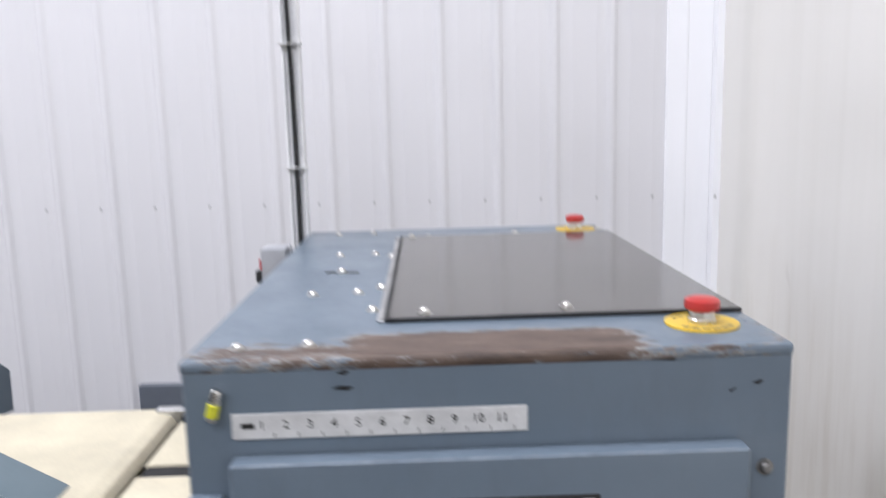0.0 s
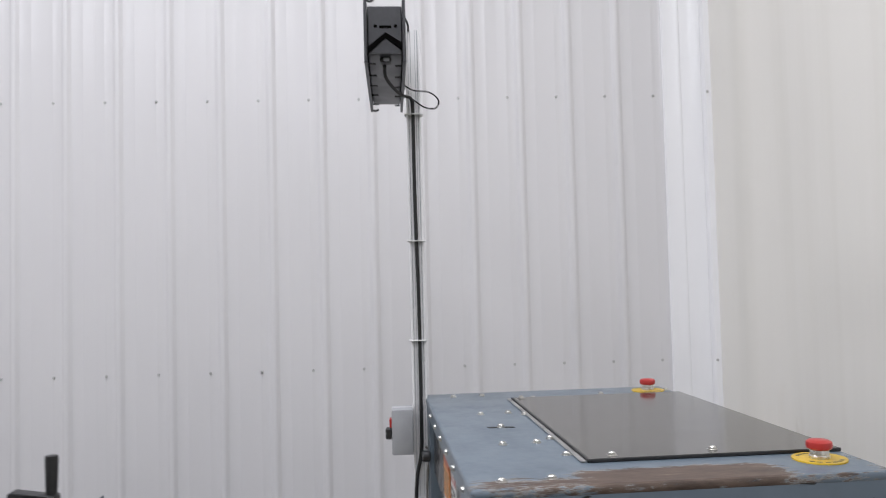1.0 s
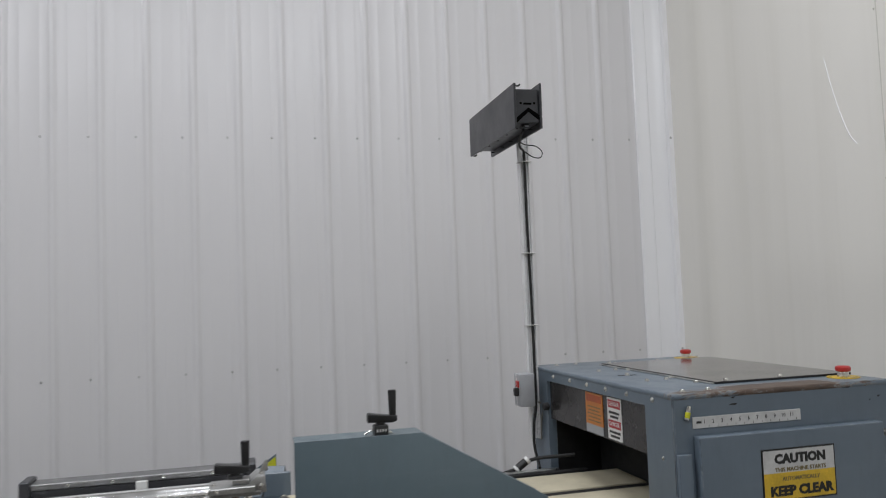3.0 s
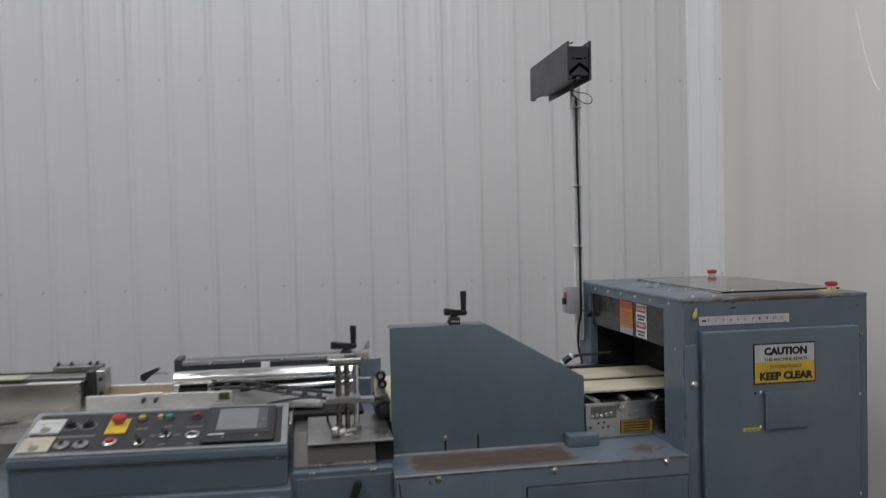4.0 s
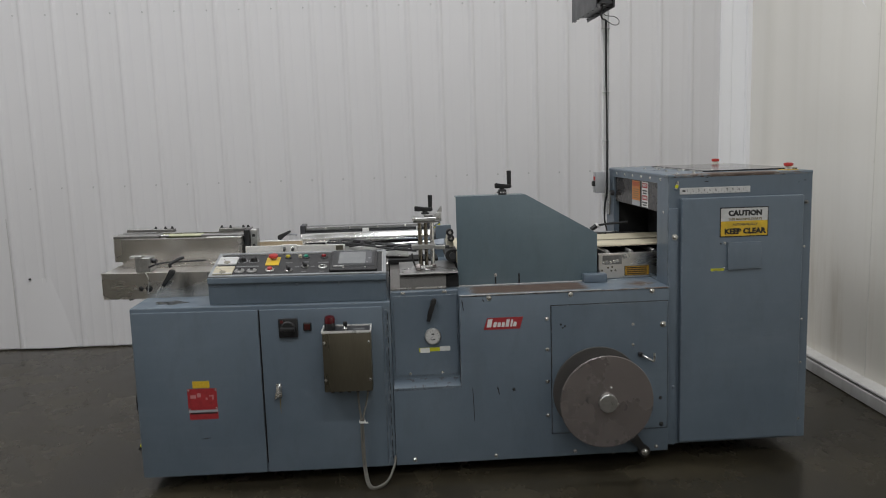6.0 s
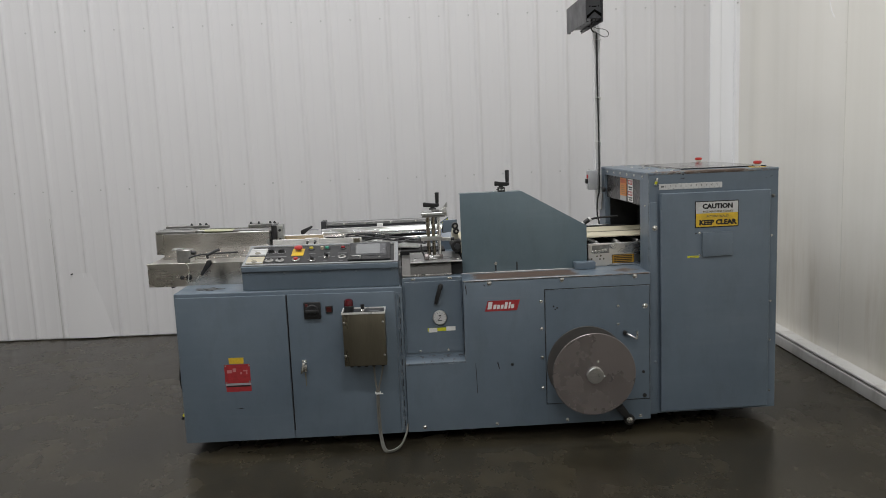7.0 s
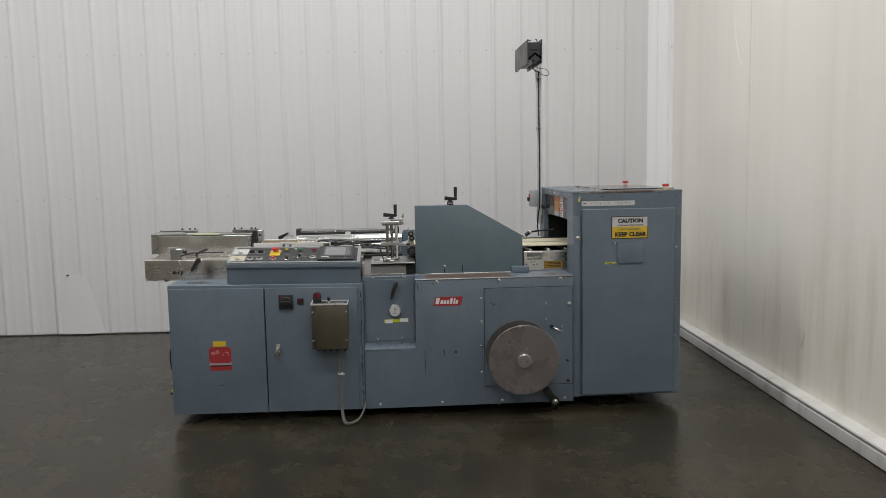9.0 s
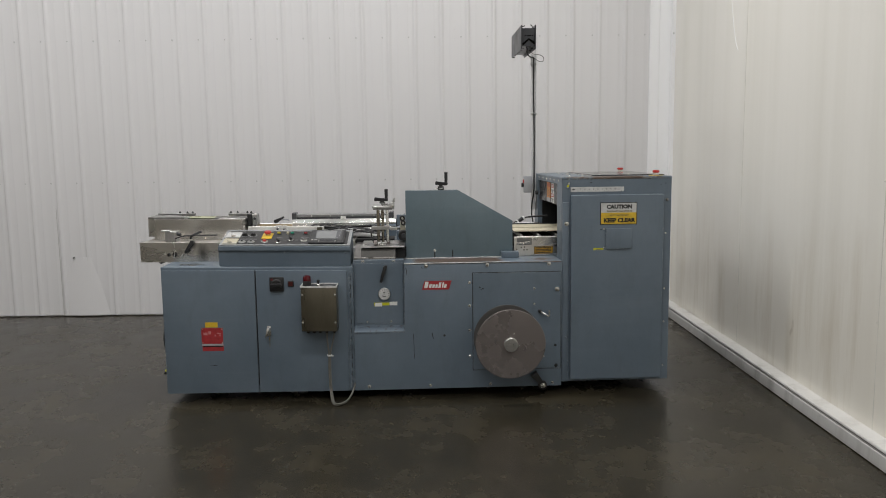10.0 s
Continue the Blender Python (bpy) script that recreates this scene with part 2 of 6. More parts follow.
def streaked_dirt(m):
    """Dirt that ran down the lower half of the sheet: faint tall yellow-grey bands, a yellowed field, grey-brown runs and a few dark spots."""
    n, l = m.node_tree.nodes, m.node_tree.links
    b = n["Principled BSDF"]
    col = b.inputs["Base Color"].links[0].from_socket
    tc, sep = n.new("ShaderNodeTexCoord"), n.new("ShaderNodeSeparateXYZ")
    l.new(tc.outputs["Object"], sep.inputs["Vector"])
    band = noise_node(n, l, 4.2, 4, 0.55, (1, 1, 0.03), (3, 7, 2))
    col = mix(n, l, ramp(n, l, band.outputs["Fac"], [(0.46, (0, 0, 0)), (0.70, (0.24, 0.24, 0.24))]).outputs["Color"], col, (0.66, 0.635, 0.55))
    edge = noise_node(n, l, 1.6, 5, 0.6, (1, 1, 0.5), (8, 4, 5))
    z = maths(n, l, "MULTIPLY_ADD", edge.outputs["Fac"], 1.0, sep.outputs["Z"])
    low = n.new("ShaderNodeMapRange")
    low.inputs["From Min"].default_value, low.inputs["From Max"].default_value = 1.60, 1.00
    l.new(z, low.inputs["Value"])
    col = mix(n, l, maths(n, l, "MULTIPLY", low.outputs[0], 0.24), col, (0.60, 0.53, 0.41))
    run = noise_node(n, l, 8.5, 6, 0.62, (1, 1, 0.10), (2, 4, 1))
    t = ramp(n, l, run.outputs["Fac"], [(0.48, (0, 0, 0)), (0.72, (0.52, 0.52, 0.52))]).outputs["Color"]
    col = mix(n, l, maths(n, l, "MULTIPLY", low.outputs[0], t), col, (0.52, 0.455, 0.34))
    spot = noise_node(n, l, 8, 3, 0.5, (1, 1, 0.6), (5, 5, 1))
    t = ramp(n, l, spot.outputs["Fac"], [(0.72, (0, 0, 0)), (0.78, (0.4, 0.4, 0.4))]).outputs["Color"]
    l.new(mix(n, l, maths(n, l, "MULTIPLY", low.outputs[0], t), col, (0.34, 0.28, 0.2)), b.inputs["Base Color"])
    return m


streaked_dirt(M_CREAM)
M_CURB = stained_wall("white_curb", (0.54, 0.53, 0.515), (0.16, 0.15, 0.13), 0.45, 2.0)
M_BEAD = stained_wall("grey_white_bead", (0.72, 0.71, 0.685), (0.32, 0.29, 0.25), 0.45, 1.6)
M_CEIL = plain("ceiling_white", (0.75, 0.75, 0.74), 0.7)
M_PAINT = machine_paint("grey_blue_enamel")
M_GUARD = machine_paint("grey_green_enamel", (), 0.66, (0.121, 0.166, 0.188))
M_TOPWORN = machine_paint("grey_blue_enamel_rubbed", [(-0.02, 0.68, 0.0, 0.036, 0.006, 0.45), (-0.01, 0.25, 0.01, 0.092, 0.032, 0.70), (0.165, 0.50, 0.015, 0.115, 0.02, 1.0), (0.62, 0.68, 0.0, 0.30, 0.012, 0.42)])
M_BODYWORN = machine_paint("grey_blue_enamel_bare", [(-0.86, -0.34, 0.03, 0.20, 0.022, 1.0), (-0.17, -0.03, 0.05, 0.16, 0.04, 0.8), (-0.92, 0.0, -0.01, 0.012, 0.004, 0.55)])
M_STEEL = surface("brushed_stainless", (0.70, 0.675, 0.64), 0.27, 1.0, 0.09, 5, 150, 0.06, (0.25, 1, 0.7))


def greased(source, x, z, rx, rz):
    """The same metal with one soft-edged dark patch round (x, z), seen from the front: the lever's reflection put into
    the colour.
    """
    m = source.copy()
    n, l = m.node_tree.nodes, m.node_tree.links
    b = n["Principled BSDF"]
    col = b.inputs["Base Color"].links[0].from_socket
    tc, mp, ball = n.new("ShaderNodeTexCoord"), n.new("ShaderNodeMapping"), n.new("ShaderNodeVectorMath")
    mp.inputs["Scale"].default_value = (1 / rx, 0, 1 / rz)
    mp.inputs["Location"].default_value = (-x / rx, 0, -z / rz)
    ball.operation = "LENGTH"
    l.new(tc.outputs["Object"], mp.inputs["Vector"]), l.new(mp.outputs["Vector"], ball.inputs[0])
    streak = noise_node(n, l, 45, 4, 0.6, (1, 1, 0.4), (2, 0, 1))
    t = maths(n, l, "MULTIPLY_ADD", streak.outputs["Fac"], 0.8, ball.outputs["Value"])
    film = ramp(n, l, maths(n, l, "MULTIPLY", t, 0.5), [(0.3, (0.75, 0.75, 0.75)), (0.75, (0, 0, 0))]).outputs["Color"]
    l.new(mix(n, l, film, col, (0.10, 0.095, 0.088)), b.inputs["Base Color"])
    return m


M_ALU = surface("milled_aluminium", (0.54, 0.54, 0.53), 0.32, 0.95, 0.25, 14, 120, 0.06)
M_PLATE = surface("satin_film_plate", (0.40, 0.395, 0.385), 0.33, 0.9, 0.25, 8, 140, 0.05, (0.5, 1, 1))
M_CHROME = surface("polished_chrome", (0.90, 0.90, 0.90), 0.17, 1.0, 0.04, 8, 100, 0.01)
M_BOLT = plain("zinc_bolt", (0.66, 0.65, 0.62), 0.28, 1.0)
M_BRASSY = surface("film_flange_grey", (0.245, 0.218, 0.21), 0.28, 0.65, 0.05, 7, 120, 0.02)
M_BOX = surface("brown_stainless_cover", (0.15, 0.135, 0.10), 0.3, 0.75, 0.12, 5, 150, 0.04, (1, 1, 0.12))
M_BLACK = surface("black_plastic", (0.018, 0.018, 0.019), 0.42, 0.0, 0.2, 20, 180, 0.05)
M_RUBBER = plain("black_rubber", (0.012, 0.012, 0.012), 0.65)
# near black that puts the shade of openings and recesses into the colour
M_DARK = plain("recess_shade_black", (0.01, 0.01, 0.01), 0.8)
M_HOLE = surface("unlit_hole_black", (0.003, 0.003, 0.003), 0.9, 0.0, 0.05, 20, 180, 0.0, None, 0.0, 0.02)
M_AMBER = surface("amber_label", (0.46, 0.25, 0.02), 0.42, 0.0, 0.2, 30, 200, 0.02)
M_CHAR = surface("charcoal_sheet_metal", (0.044, 0.045, 0.050), 0.38, 0.2, 0.15, 10, 150, 0.04)
M_FLAP = surface("smoked_curtain", (0.034, 0.031, 0.030), 0.26, 0.0, 0.2, 8, 120, 0.03)
M_PANEL = surface("black_control_panel", (0.030, 0.030, 0.031), 0.5, 0.0, 0.15, 12, 160, 0.03)
M_BELT = surface("cream_belt", (0.60, 0.545, 0.40), 0.55, 0.0, 0.13, 9, 160, 0.1)
M_WHITE = plain("white_print", (0.72, 0.72, 0.70), 0.45)
M_RULER = surface("aged_ruler_white", (0.56, 0.56, 0.55), 0.42, 0.0, 0.12, 22, 180, 0.03)
M_CREAMP = plain("cream_meter_face", (0.50, 0.45, 0.33), 0.4)
M_RED = plain("red_plastic", (0.42, 0.030, 0.026), 0.32)
M_REDLAB = surface("red_label", (0.36, 0.03, 0.035), 0.45, 0.0, 0.2, 40, 200, 0.02)
M_YELLOW = surface("yellow_label", (0.66, 0.44, 0.03), 0.42, 0.0, 0.22, 16, 200, 0.02)
M_YELLOW2 = plain("yellow_green_fluid", (0.55, 0.55, 0.03), 0.2)
M_ORANGE = surface("orange_label", (0.53, 0.19, 0.035), 0.45, 0.0, 0.15, 40, 200, 0.02)
M_GREENL = plain("green_lens", (0.02, 0.22, 0.14), 0.25)
M_YELLENS = plain("yellow_lens", (0.42, 0.35, 0.03), 0.25)
M_SCREEN = plain("grey_screen", (0.19, 0.197, 0.20), 0.18)
M_GREYBOX = plain("light_grey_enclosure", (0.34, 0.35, 0.37), 0.42)
M_POLE = plain("galvanised_strut", (0.80, 0.80, 0.80), 0.4, 0.0)
M_CABLEGREY = plain("grey_cable", (0.17, 0.16, 0.145), 0.5)
M_TAN = surface("tan_plastic_bar", (0.50, 0.40, 0.26), 0.45, 0.0, 0.1, 10, 150, 0.03)
M_IVORY = surface("ivory_casting", (0.55, 0.52, 0.42), 0.45, 0.0, 0.12, 20, 150, 0.04)
M_POCKET = surface("dull_pocket_steel", (0.24, 0.235, 0.225), 0.4, 0.7, 0.25, 18, 120, 0.05)
M_BRASS = surface("tarnished_rod", (0.26, 0.235, 0.19), 0.28, 1.0, 0.1, 20, 100, 0.02)
M_GREYLINE = plain("bare_edge", (0.55, 0.54, 0.52), 0.35, 0.8)
M_INK = plain("black_ink", (0.012, 0.012, 0.012), 0.5)
M_FADEDRED = surface("faded_red_print", (0.40, 0.09, 0.03), 0.5, 0.0, 0.2, 60, 200, 0.02)
M_FADED = plain("faded_ink", (0.17, 0.135, 0.055), 0.5)


def smoked_glass():
    m, n, l, b = material("smoked_window")
    c = noise_node(n, l, 5, 4, 0.6)
    r = ramp(n, l, c.outputs["Fac"], [(0.3, (0.060, 0.056, 0.050)), (0.7, (0.085, 0.08, 0.072))])
    l.new(r.outputs["Color"], b.inputs["Base Color"])
    g = ramp(n, l, c.outputs["Fac"], [(0.3, (0.09,) * 3), (0.7, (0.16,) * 3)])
    l.new(g.outputs["Color"], b.inputs["Roughness"])
    b.inputs["Specular IOR Level"].default_value = 0.6
    return m


M_GLASS = smoked_glass()


# ---------------------------------------------------------------- mesh helpers
def box(bm, x0, x1, y0, y1, z0, z1, bevel=0.0, segments=1, m=None):
    made = bmesh.ops.create_cube(bm, size=1.0)["verts"]
    for v in made:
        v.co = Vector(((x0 + x1) / 2 + v.co.x * (x1 - x0), (y0 + y1) / 2 + v.co.y * (y1 - y0), (z0 + z1) / 2 + v.co.z * (z1 - z0)))
        if m is not None:
            v.co = m @ v.co
    if bevel > 0:
        edges = list({e for v in made for e in v.link_edges})
        bmesh.ops.bevel(bm, geom=edges, offset=bevel, segments=segments, affect="EDGES", profile=0.6)
    return bm


def basis(p0, p1):
    d = (Vector(p1) - Vector(p0))
    return Matrix.Translation(p0) @ d.to_track_quat("Z", "Y").to_matrix().to_4x4(), d.length


def lathe(bm, p0, p1, profile, segs=24):
    """Turned body round the line p0 to p1. profile: (radius, way along it in metres)."""
    m, _ = basis(p0, p1)
    rings = []
    for r, h in profile:
        if r <= 1e-6:
            rings.append([bm.verts.new(m @ Vector((0, 0, h)))])
        else:
            rings.append([bm.verts.new(m @ Vector((r * math.cos(a), r * math.sin(a), h))) for a in (2 * math.pi * i / segs for i in range(segs))])
    for a, b in zip(rings, rings[1:]):
        for i in range(segs):
            j = (i + 1) % segs
            if len(a) == 1 and len(b) == 1:
                continue
            if len(a) == 1:
                bm.faces.new((a[0], b[i], b[j]))
            elif len(b) == 1:
                bm.faces.new((a[i], a[j], b[0]))
            else:
                bm.faces.new((a[i], a[j], b[j], b[i]))
    return bm


def rod(bm, p0, p1, r, segs=20, chamfer=0.0):
    h = (Vector(p1) - Vector(p0)).length
    c = min(chamfer, r * 0.5, h * 0.4)
    prof = [(0, 0), (r - c, 0), (r, c), (r, h - c), (r - c, h), (0, h)] if c else [(0, 0), (r, 0), (r, h), (0, h)]
    return lathe(bm, p0, p1, prof, segs)


def tube(bm, points, r, segs=10, steps=6):
    """A round cable through the points, on a smooth curve."""
    pts = [Vector(p) for p in points]
    ext = [pts[0] * 2 - pts[1]] + pts + [pts[-1] * 2 - pts[-2]]
    path = []
    for i in range(len(pts) - 1):
        a, b, c, d = ext[i:i + 4]
        for s in range(steps):
            t = s / steps
            path.append(0.5 * ((2 * b) + (c - a) * t + (2 * a - 5 * b + 4 * c - d) * t * t + (3 * b - a - 3 * c + d) * t ** 3))
    path.append(pts[-1])
    rings, up = [], Vector((0.13, 0.31, 0.94))
    for i, p in enumerate(path):
        d = (path[min(i + 1, len(path) - 1)] - path[max(i - 1, 0)]).normalized()
        side = d.cross(up)
        side = side.normalized() if side.length > 1e-4 else d.orthogonal().normalized()
        top = side.cross(d).normalized()
        up = top
        rings.append([bm.verts.new(p + (side * math.cos(2 * math.pi * k / segs) + top * math.sin(2 * math.pi * k / segs)) * r) for k in range(segs)])
    for a, b in zip(rings, rings[1:]):
        for k in range(segs):
            bm.faces.new((a[k], a[(k + 1) % segs], b[(k + 1) % segs], b[k]))
    bm.faces.new(rings[0][::-1]), bm.faces.new(rings[-1])
    return bm


def prism(bm, outline, axis, a, b, bevel=0.0):
    """A flat outline pushed along an axis from a to b. For x the outline is (y, z), for y (x, z), for z (x, y)."""
    def at(p, v):
        return Vector({"x": (v, p[0], p[1]), "y": (p[0], v, p[1]), "z": (p[0], p[1], v)}[axis])
    low, high = [bm.verts.new(at(p, a)) for p in outline], [bm.verts.new(at(p, b)) for p in outline]
    n = len(outline)
    faces = [bm.faces.new(low[::-1]), bm.faces.new(high)] + [bm.faces.new((low[i], low[(i + 1) % n], high[(i + 1) % n], high[i])) for i in range(n)]
    if bevel:
        edges = list({e for f in faces for e in f.edges})
        bmesh.ops.bevel(bm, geom=edges, offset=bevel, segments=2, affect="EDGES", profile=0.6)
    return bm


def ring_plate(bm, axis, a, b, outer, inner):
    """A plate with a window in it. outer, inner: (u0, u1, v0, v1)."""
    def at(u, v, w):
        return bm.verts.new({"x": (w, u, v), "y": (u, w, v), "z": (u, v, w)}[axis])
    def loop(r, w):
        u0, u1, v0, v1 = r
        return [at(u0, v0, w), at(u1, v0, w), at(u1, v1, w), at(u0, v1, w)]
    oa, ia, ob, ib = loop(outer, a), loop(inner, a), loop(outer, b), loop(inner, b)
    for i in range(4):
        j = (i + 1) % 4
        for q in ((oa[i], oa[j], ia[j], ia[i]), (ob[j], ob[i], ib[i], ib[j]), (oa[j], oa[i], ob[i], ob[j]), (ia[i], ia[j], ib[j], ib[i])):
            bm.faces.new(q)
    return bm


def mesh_of(name, bm, mat, angle=32):
    bmesh.ops.recalc_face_normals(bm, faces=bm.faces)
    me = bpy.data.meshes.new(name)
    bm.to_mesh(me)
    bm.free()
    me.materials.append(mat)
    me.shade_smooth()
    me.set_sharp_from_angle(angle=radians(angle))
    return me


def part(name, bm, mat, parent=None, label=""):
    ob = new(name, mesh_of(name, bm, mat))
    if parent is not None:
        ob.parent = parent
    if label:
        ob["label"] = label
    return ob


def thing(name, m, label, category, group=""):
    ob = new(name)
    ob.matrix_world = m
    ob.empty_display_size = 0.1
    return tagged(ob, label, category, group)


def lift(ob, label, category, group=""):
    """Makes a mesh with its parts a thing of its own, on the machine's axes."""
    ob.parent = None
    ob.matrix_world = MF
    for key in [k for k in ob.keys() if k == "label"]:
        del ob[key]
    return tagged(ob, label, category, group)


def B(*args, **kw):
    return box(bmesh.new(), *args, **kw)


def R(*args, **kw):
    return rod(bmesh.new(), *args, **kw)


BOLTS = {}


def bolt(parent, x, y, z, way="-y", r=0.007, name="bolt", mat=None, label=""):
    """A domed cap screw; all of one size share a mesh."""
    mat = mat or M_BOLT
    key = (round(r, 4), mat.name)
    if key not in BOLTS:
        bm = lathe(bmesh.new(), (0, 0, 0), (0, 0, 1), [(0, -0.001), (r * 1.35, -0.001), (r * 1.35, r * 0.15), (r, r * 0.2), (r * 0.95, r * 0.65), (r * 0.6, r * 0.95), (0, r * 1.02)], 12)
        BOLTS[key] = mesh_of("bolt", bm, mat)
    ob = new(name, BOLTS[key])
    turn = {"-y": (90, 0, 0), "z": (0, 0, 0), "-x": (0, -90, 0), "x": (0, 90, 0), "-z": (180, 0, 0)}[way]
    ob.parent = parent
    ob.matrix_local = pose(x, y, z, *turn)
    if label:
        ob["label"] = label
    return ob


def lettering(name, text, size, mat, parent, m, width=None, bold=0.0):
    """Printed words as a thin mesh, centred on m, reading along m's x."""
    cu = bpy.data.curves.new("letters", "FONT")
    cu.body, cu.size, cu.align_x, cu.align_y, cu.extrude, cu.offset, cu.resolution_u = text, size, "CENTER", "CENTER", 0.0003, bold, 2
    tmp = bpy.data.objects.new("letters", cu)
    scene.collection.objects.link(tmp)
    bpy.context.view_layer.update()
    me = bpy.data.meshes.new_from_object(tmp.evaluated_get(bpy.context.evaluated_depsgraph_get()))
    bpy.data.objects.remove(tmp)
    bpy.data.curves.remove(cu)
    me.name = name
    if width and len(me.vertices):
        xs = [v.co.x for v in me.vertices]
        k = width / (max(xs) - min(xs))
        for v in me.vertices:
            v.co.x *= k
    me.materials.clear()
    me.materials.append(mat)
    ob = new(name, me)
    ob.parent = parent
    ob.matrix_local = m
    return ob


def face_front(x, y, z):
    """Pose of print on a face that looks along -y."""
    return pose(x, y, z, 90, 0, 0)


def face_left(x, y, z):
    """Pose of print on a face that looks along -x."""
    return pose(x, y, z, 90, 0, -90)


# ---------------------------------------------------------------- the hall
WALL_Y = 3.03
PITCH = 0.2286
SCREW0 = 0.742

floor = tagged(part("floor", B(-9.3, 1.35, -13.0, 3.3, -0.15, 0.0), M_FLOOR), "dark polished concrete floor with a dull sheen", "floor", kind="structure")
ceiling = tagged(part("ceiling", B(-9.3, 1.35, -13.0, 3.3, CEILING, CEILING + 0.1), M_CEIL), "plain white ceiling", "ceiling", kind="structure")

wall_north = tagged(part("wall_north", B(-9.3, 1.3, WALL_Y + 0.02, WALL_Y + 0.14, 0.0, CEILING), M_SIDING), "white ribbed steel siding wall", "wall", kind="structure")
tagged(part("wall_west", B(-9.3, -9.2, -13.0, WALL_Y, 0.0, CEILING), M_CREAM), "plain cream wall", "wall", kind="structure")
# out-of-view end of the hall, set deep enough for the added far lamp
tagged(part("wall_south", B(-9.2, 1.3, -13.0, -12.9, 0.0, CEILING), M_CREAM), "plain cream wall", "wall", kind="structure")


def siding_panel():
    """One 36 inch sheet with four main ribs and fine pencil ribs between."""
    prof = [(0.0, 0.0)]
    for k in range(4):
        c = (k + 0.5) * PITCH
        prof += [(c - 0.067, 0.0), (c - 0.062, 0.0008), (c - 0.056, 0.0008), (c - 0.051, 0.0)]
        prof += [(c - 0.026, 0.0), (c - 0.020, 0.0015), (c - 0.010, 0.0112), (c - 0.005, 0.0125), (c + 0.005, 0.0125), (c + 0.010, 0.0112), (c + 0.020, 0.0015), (c + 0.026, 0.0)]
        prof += [(c + 0.067, 0.0), (c + 0.072, 0.0008), (c + 0.078, 0.0008), (c + 0.083, 0.0)]
    prof.append((4 * PITCH + 0.012, 0.0))
    bm = bmesh.new()
    front = [(bm.verts.new((x, -h, 0.012)), bm.verts.new((x, -h, CEILING - 0.004))) for x, h in prof]
    back = [(bm.verts.new((x, -h + 0.0012, 0.012)), bm.verts.new((x, -h + 0.0012, CEILING - 0.004))) for x, h in prof]
    for a, b in zip(front, front[1:]):
        bm.faces.new((a[0], b[0], b[1], a[1]))
    for a, b in zip(back, back[1:]):
        bm.faces.new((a[1], b[1], b[0], a[0]))
    for s in (0, -1):
        bm.faces.new((front[s][0], front[s][1], back[s][1], back[s][0]))
    return mesh_of("siding_panel", bm, M_SIDING, 33)


panel_mesh = siding_panel()
RIB0 = SCREW0 + 0.058
for k in range(11):
    x = RIB0 + PITCH / 2 - (k + 1) * 4 * PITCH
    ob = new("siding_panel", panel_mesh)
    ob.parent = wall_north
    ob.location = (x, WALL_Y - 0.0004 * (k % 2), 0)

# the last bay before the corner is smooth flashing
flash = bmesh.new()
arc = [(0.784, WALL_Y - 0.012), (0.790, WALL_Y - 0.019), (0.85, WALL_Y - 0.020), (0.856, WALL_Y - 0.0235), (0.864, WALL_Y - 0.0235), (0.870, WALL_Y - 0.020), (0.905, WALL_Y - 0.024), (0.932, WALL_Y - 0.034),
       (0.946, WALL_Y - 0.043), (0.953, WALL_Y - 0.049), (0.9545, WALL_Y - 0.046), (0.958, WALL_Y - 0.046), (0.962, WALL_Y - 0.060), (0.967, WALL_Y - 0.066), (1.006, WALL_Y - 0.066), (1.006, WALL_Y + 0.01), (0.784, WALL_Y + 0.01)]
prism(flash, arc, "z", 0.01, CEILING - 0.01)
part("corner_flashing", flash, M_FLASH, wall_north, "smooth glossy white corner flashing")

dent = bmesh.new()
dv = [dent.verts.new(p) for p in ((-4.455, WALL_Y - 0.0015, 0.012), (-4.43, WALL_Y - 0.0015, 0.22), (-4.37, WALL_Y - 0.0015, 0.50), (-4.34, WALL_Y - 0.004, 0.535), (-4.22, WALL_Y - 0.013, 0.545), (-4.20, WALL_Y - 0.008, 0.525),
                                  (-4.13, WALL_Y - 0.0015, 0.30), (-4.06, WALL_Y - 0.0015, 0.012), (-4.205, WALL_Y - 0.026, 0.012), (-4.34, WALL_Y - 0.024, 0.012), (-4.32, WALL_Y - 0.012, 0.25), (-4.21, WALL_Y - 0.0165, 0.27))]
for q in ((0, 9, 10, 1), (1, 10, 3, 2), (9, 8, 11, 10), (10, 11, 4, 3), (8, 7, 6, 11), (11, 6, 5, 4)):
    dent.faces.new([dv[k] for k in q])
bent = part("dented_sheet", dent, M_SIDING, wall_north, "bent foot of the siding sheet")
bent.data.shade_smooth()
part("nail_hole", R((-4.357, WALL_Y - 0.001, 0.537), (-4.357, WALL_Y - 0.016, 0.537), 0.007, 12), M_INK, wall_north)
# thin grey strip: shade along the lap, put in as colour
part("sheet_lap", prism(bmesh.new(), [(-4.486, 0.012), (-4.478, 0.012), (-4.482, 0.55), (-4.486, 0.99), (-4.490, 0.99)], "y", WALL_Y - 0.004, WALL_Y - 0.0005), plain("lap_shade_grey", (0.52, 0.51, 0.50), 0.5), wall_north, "lifted edge of the siding sheet")

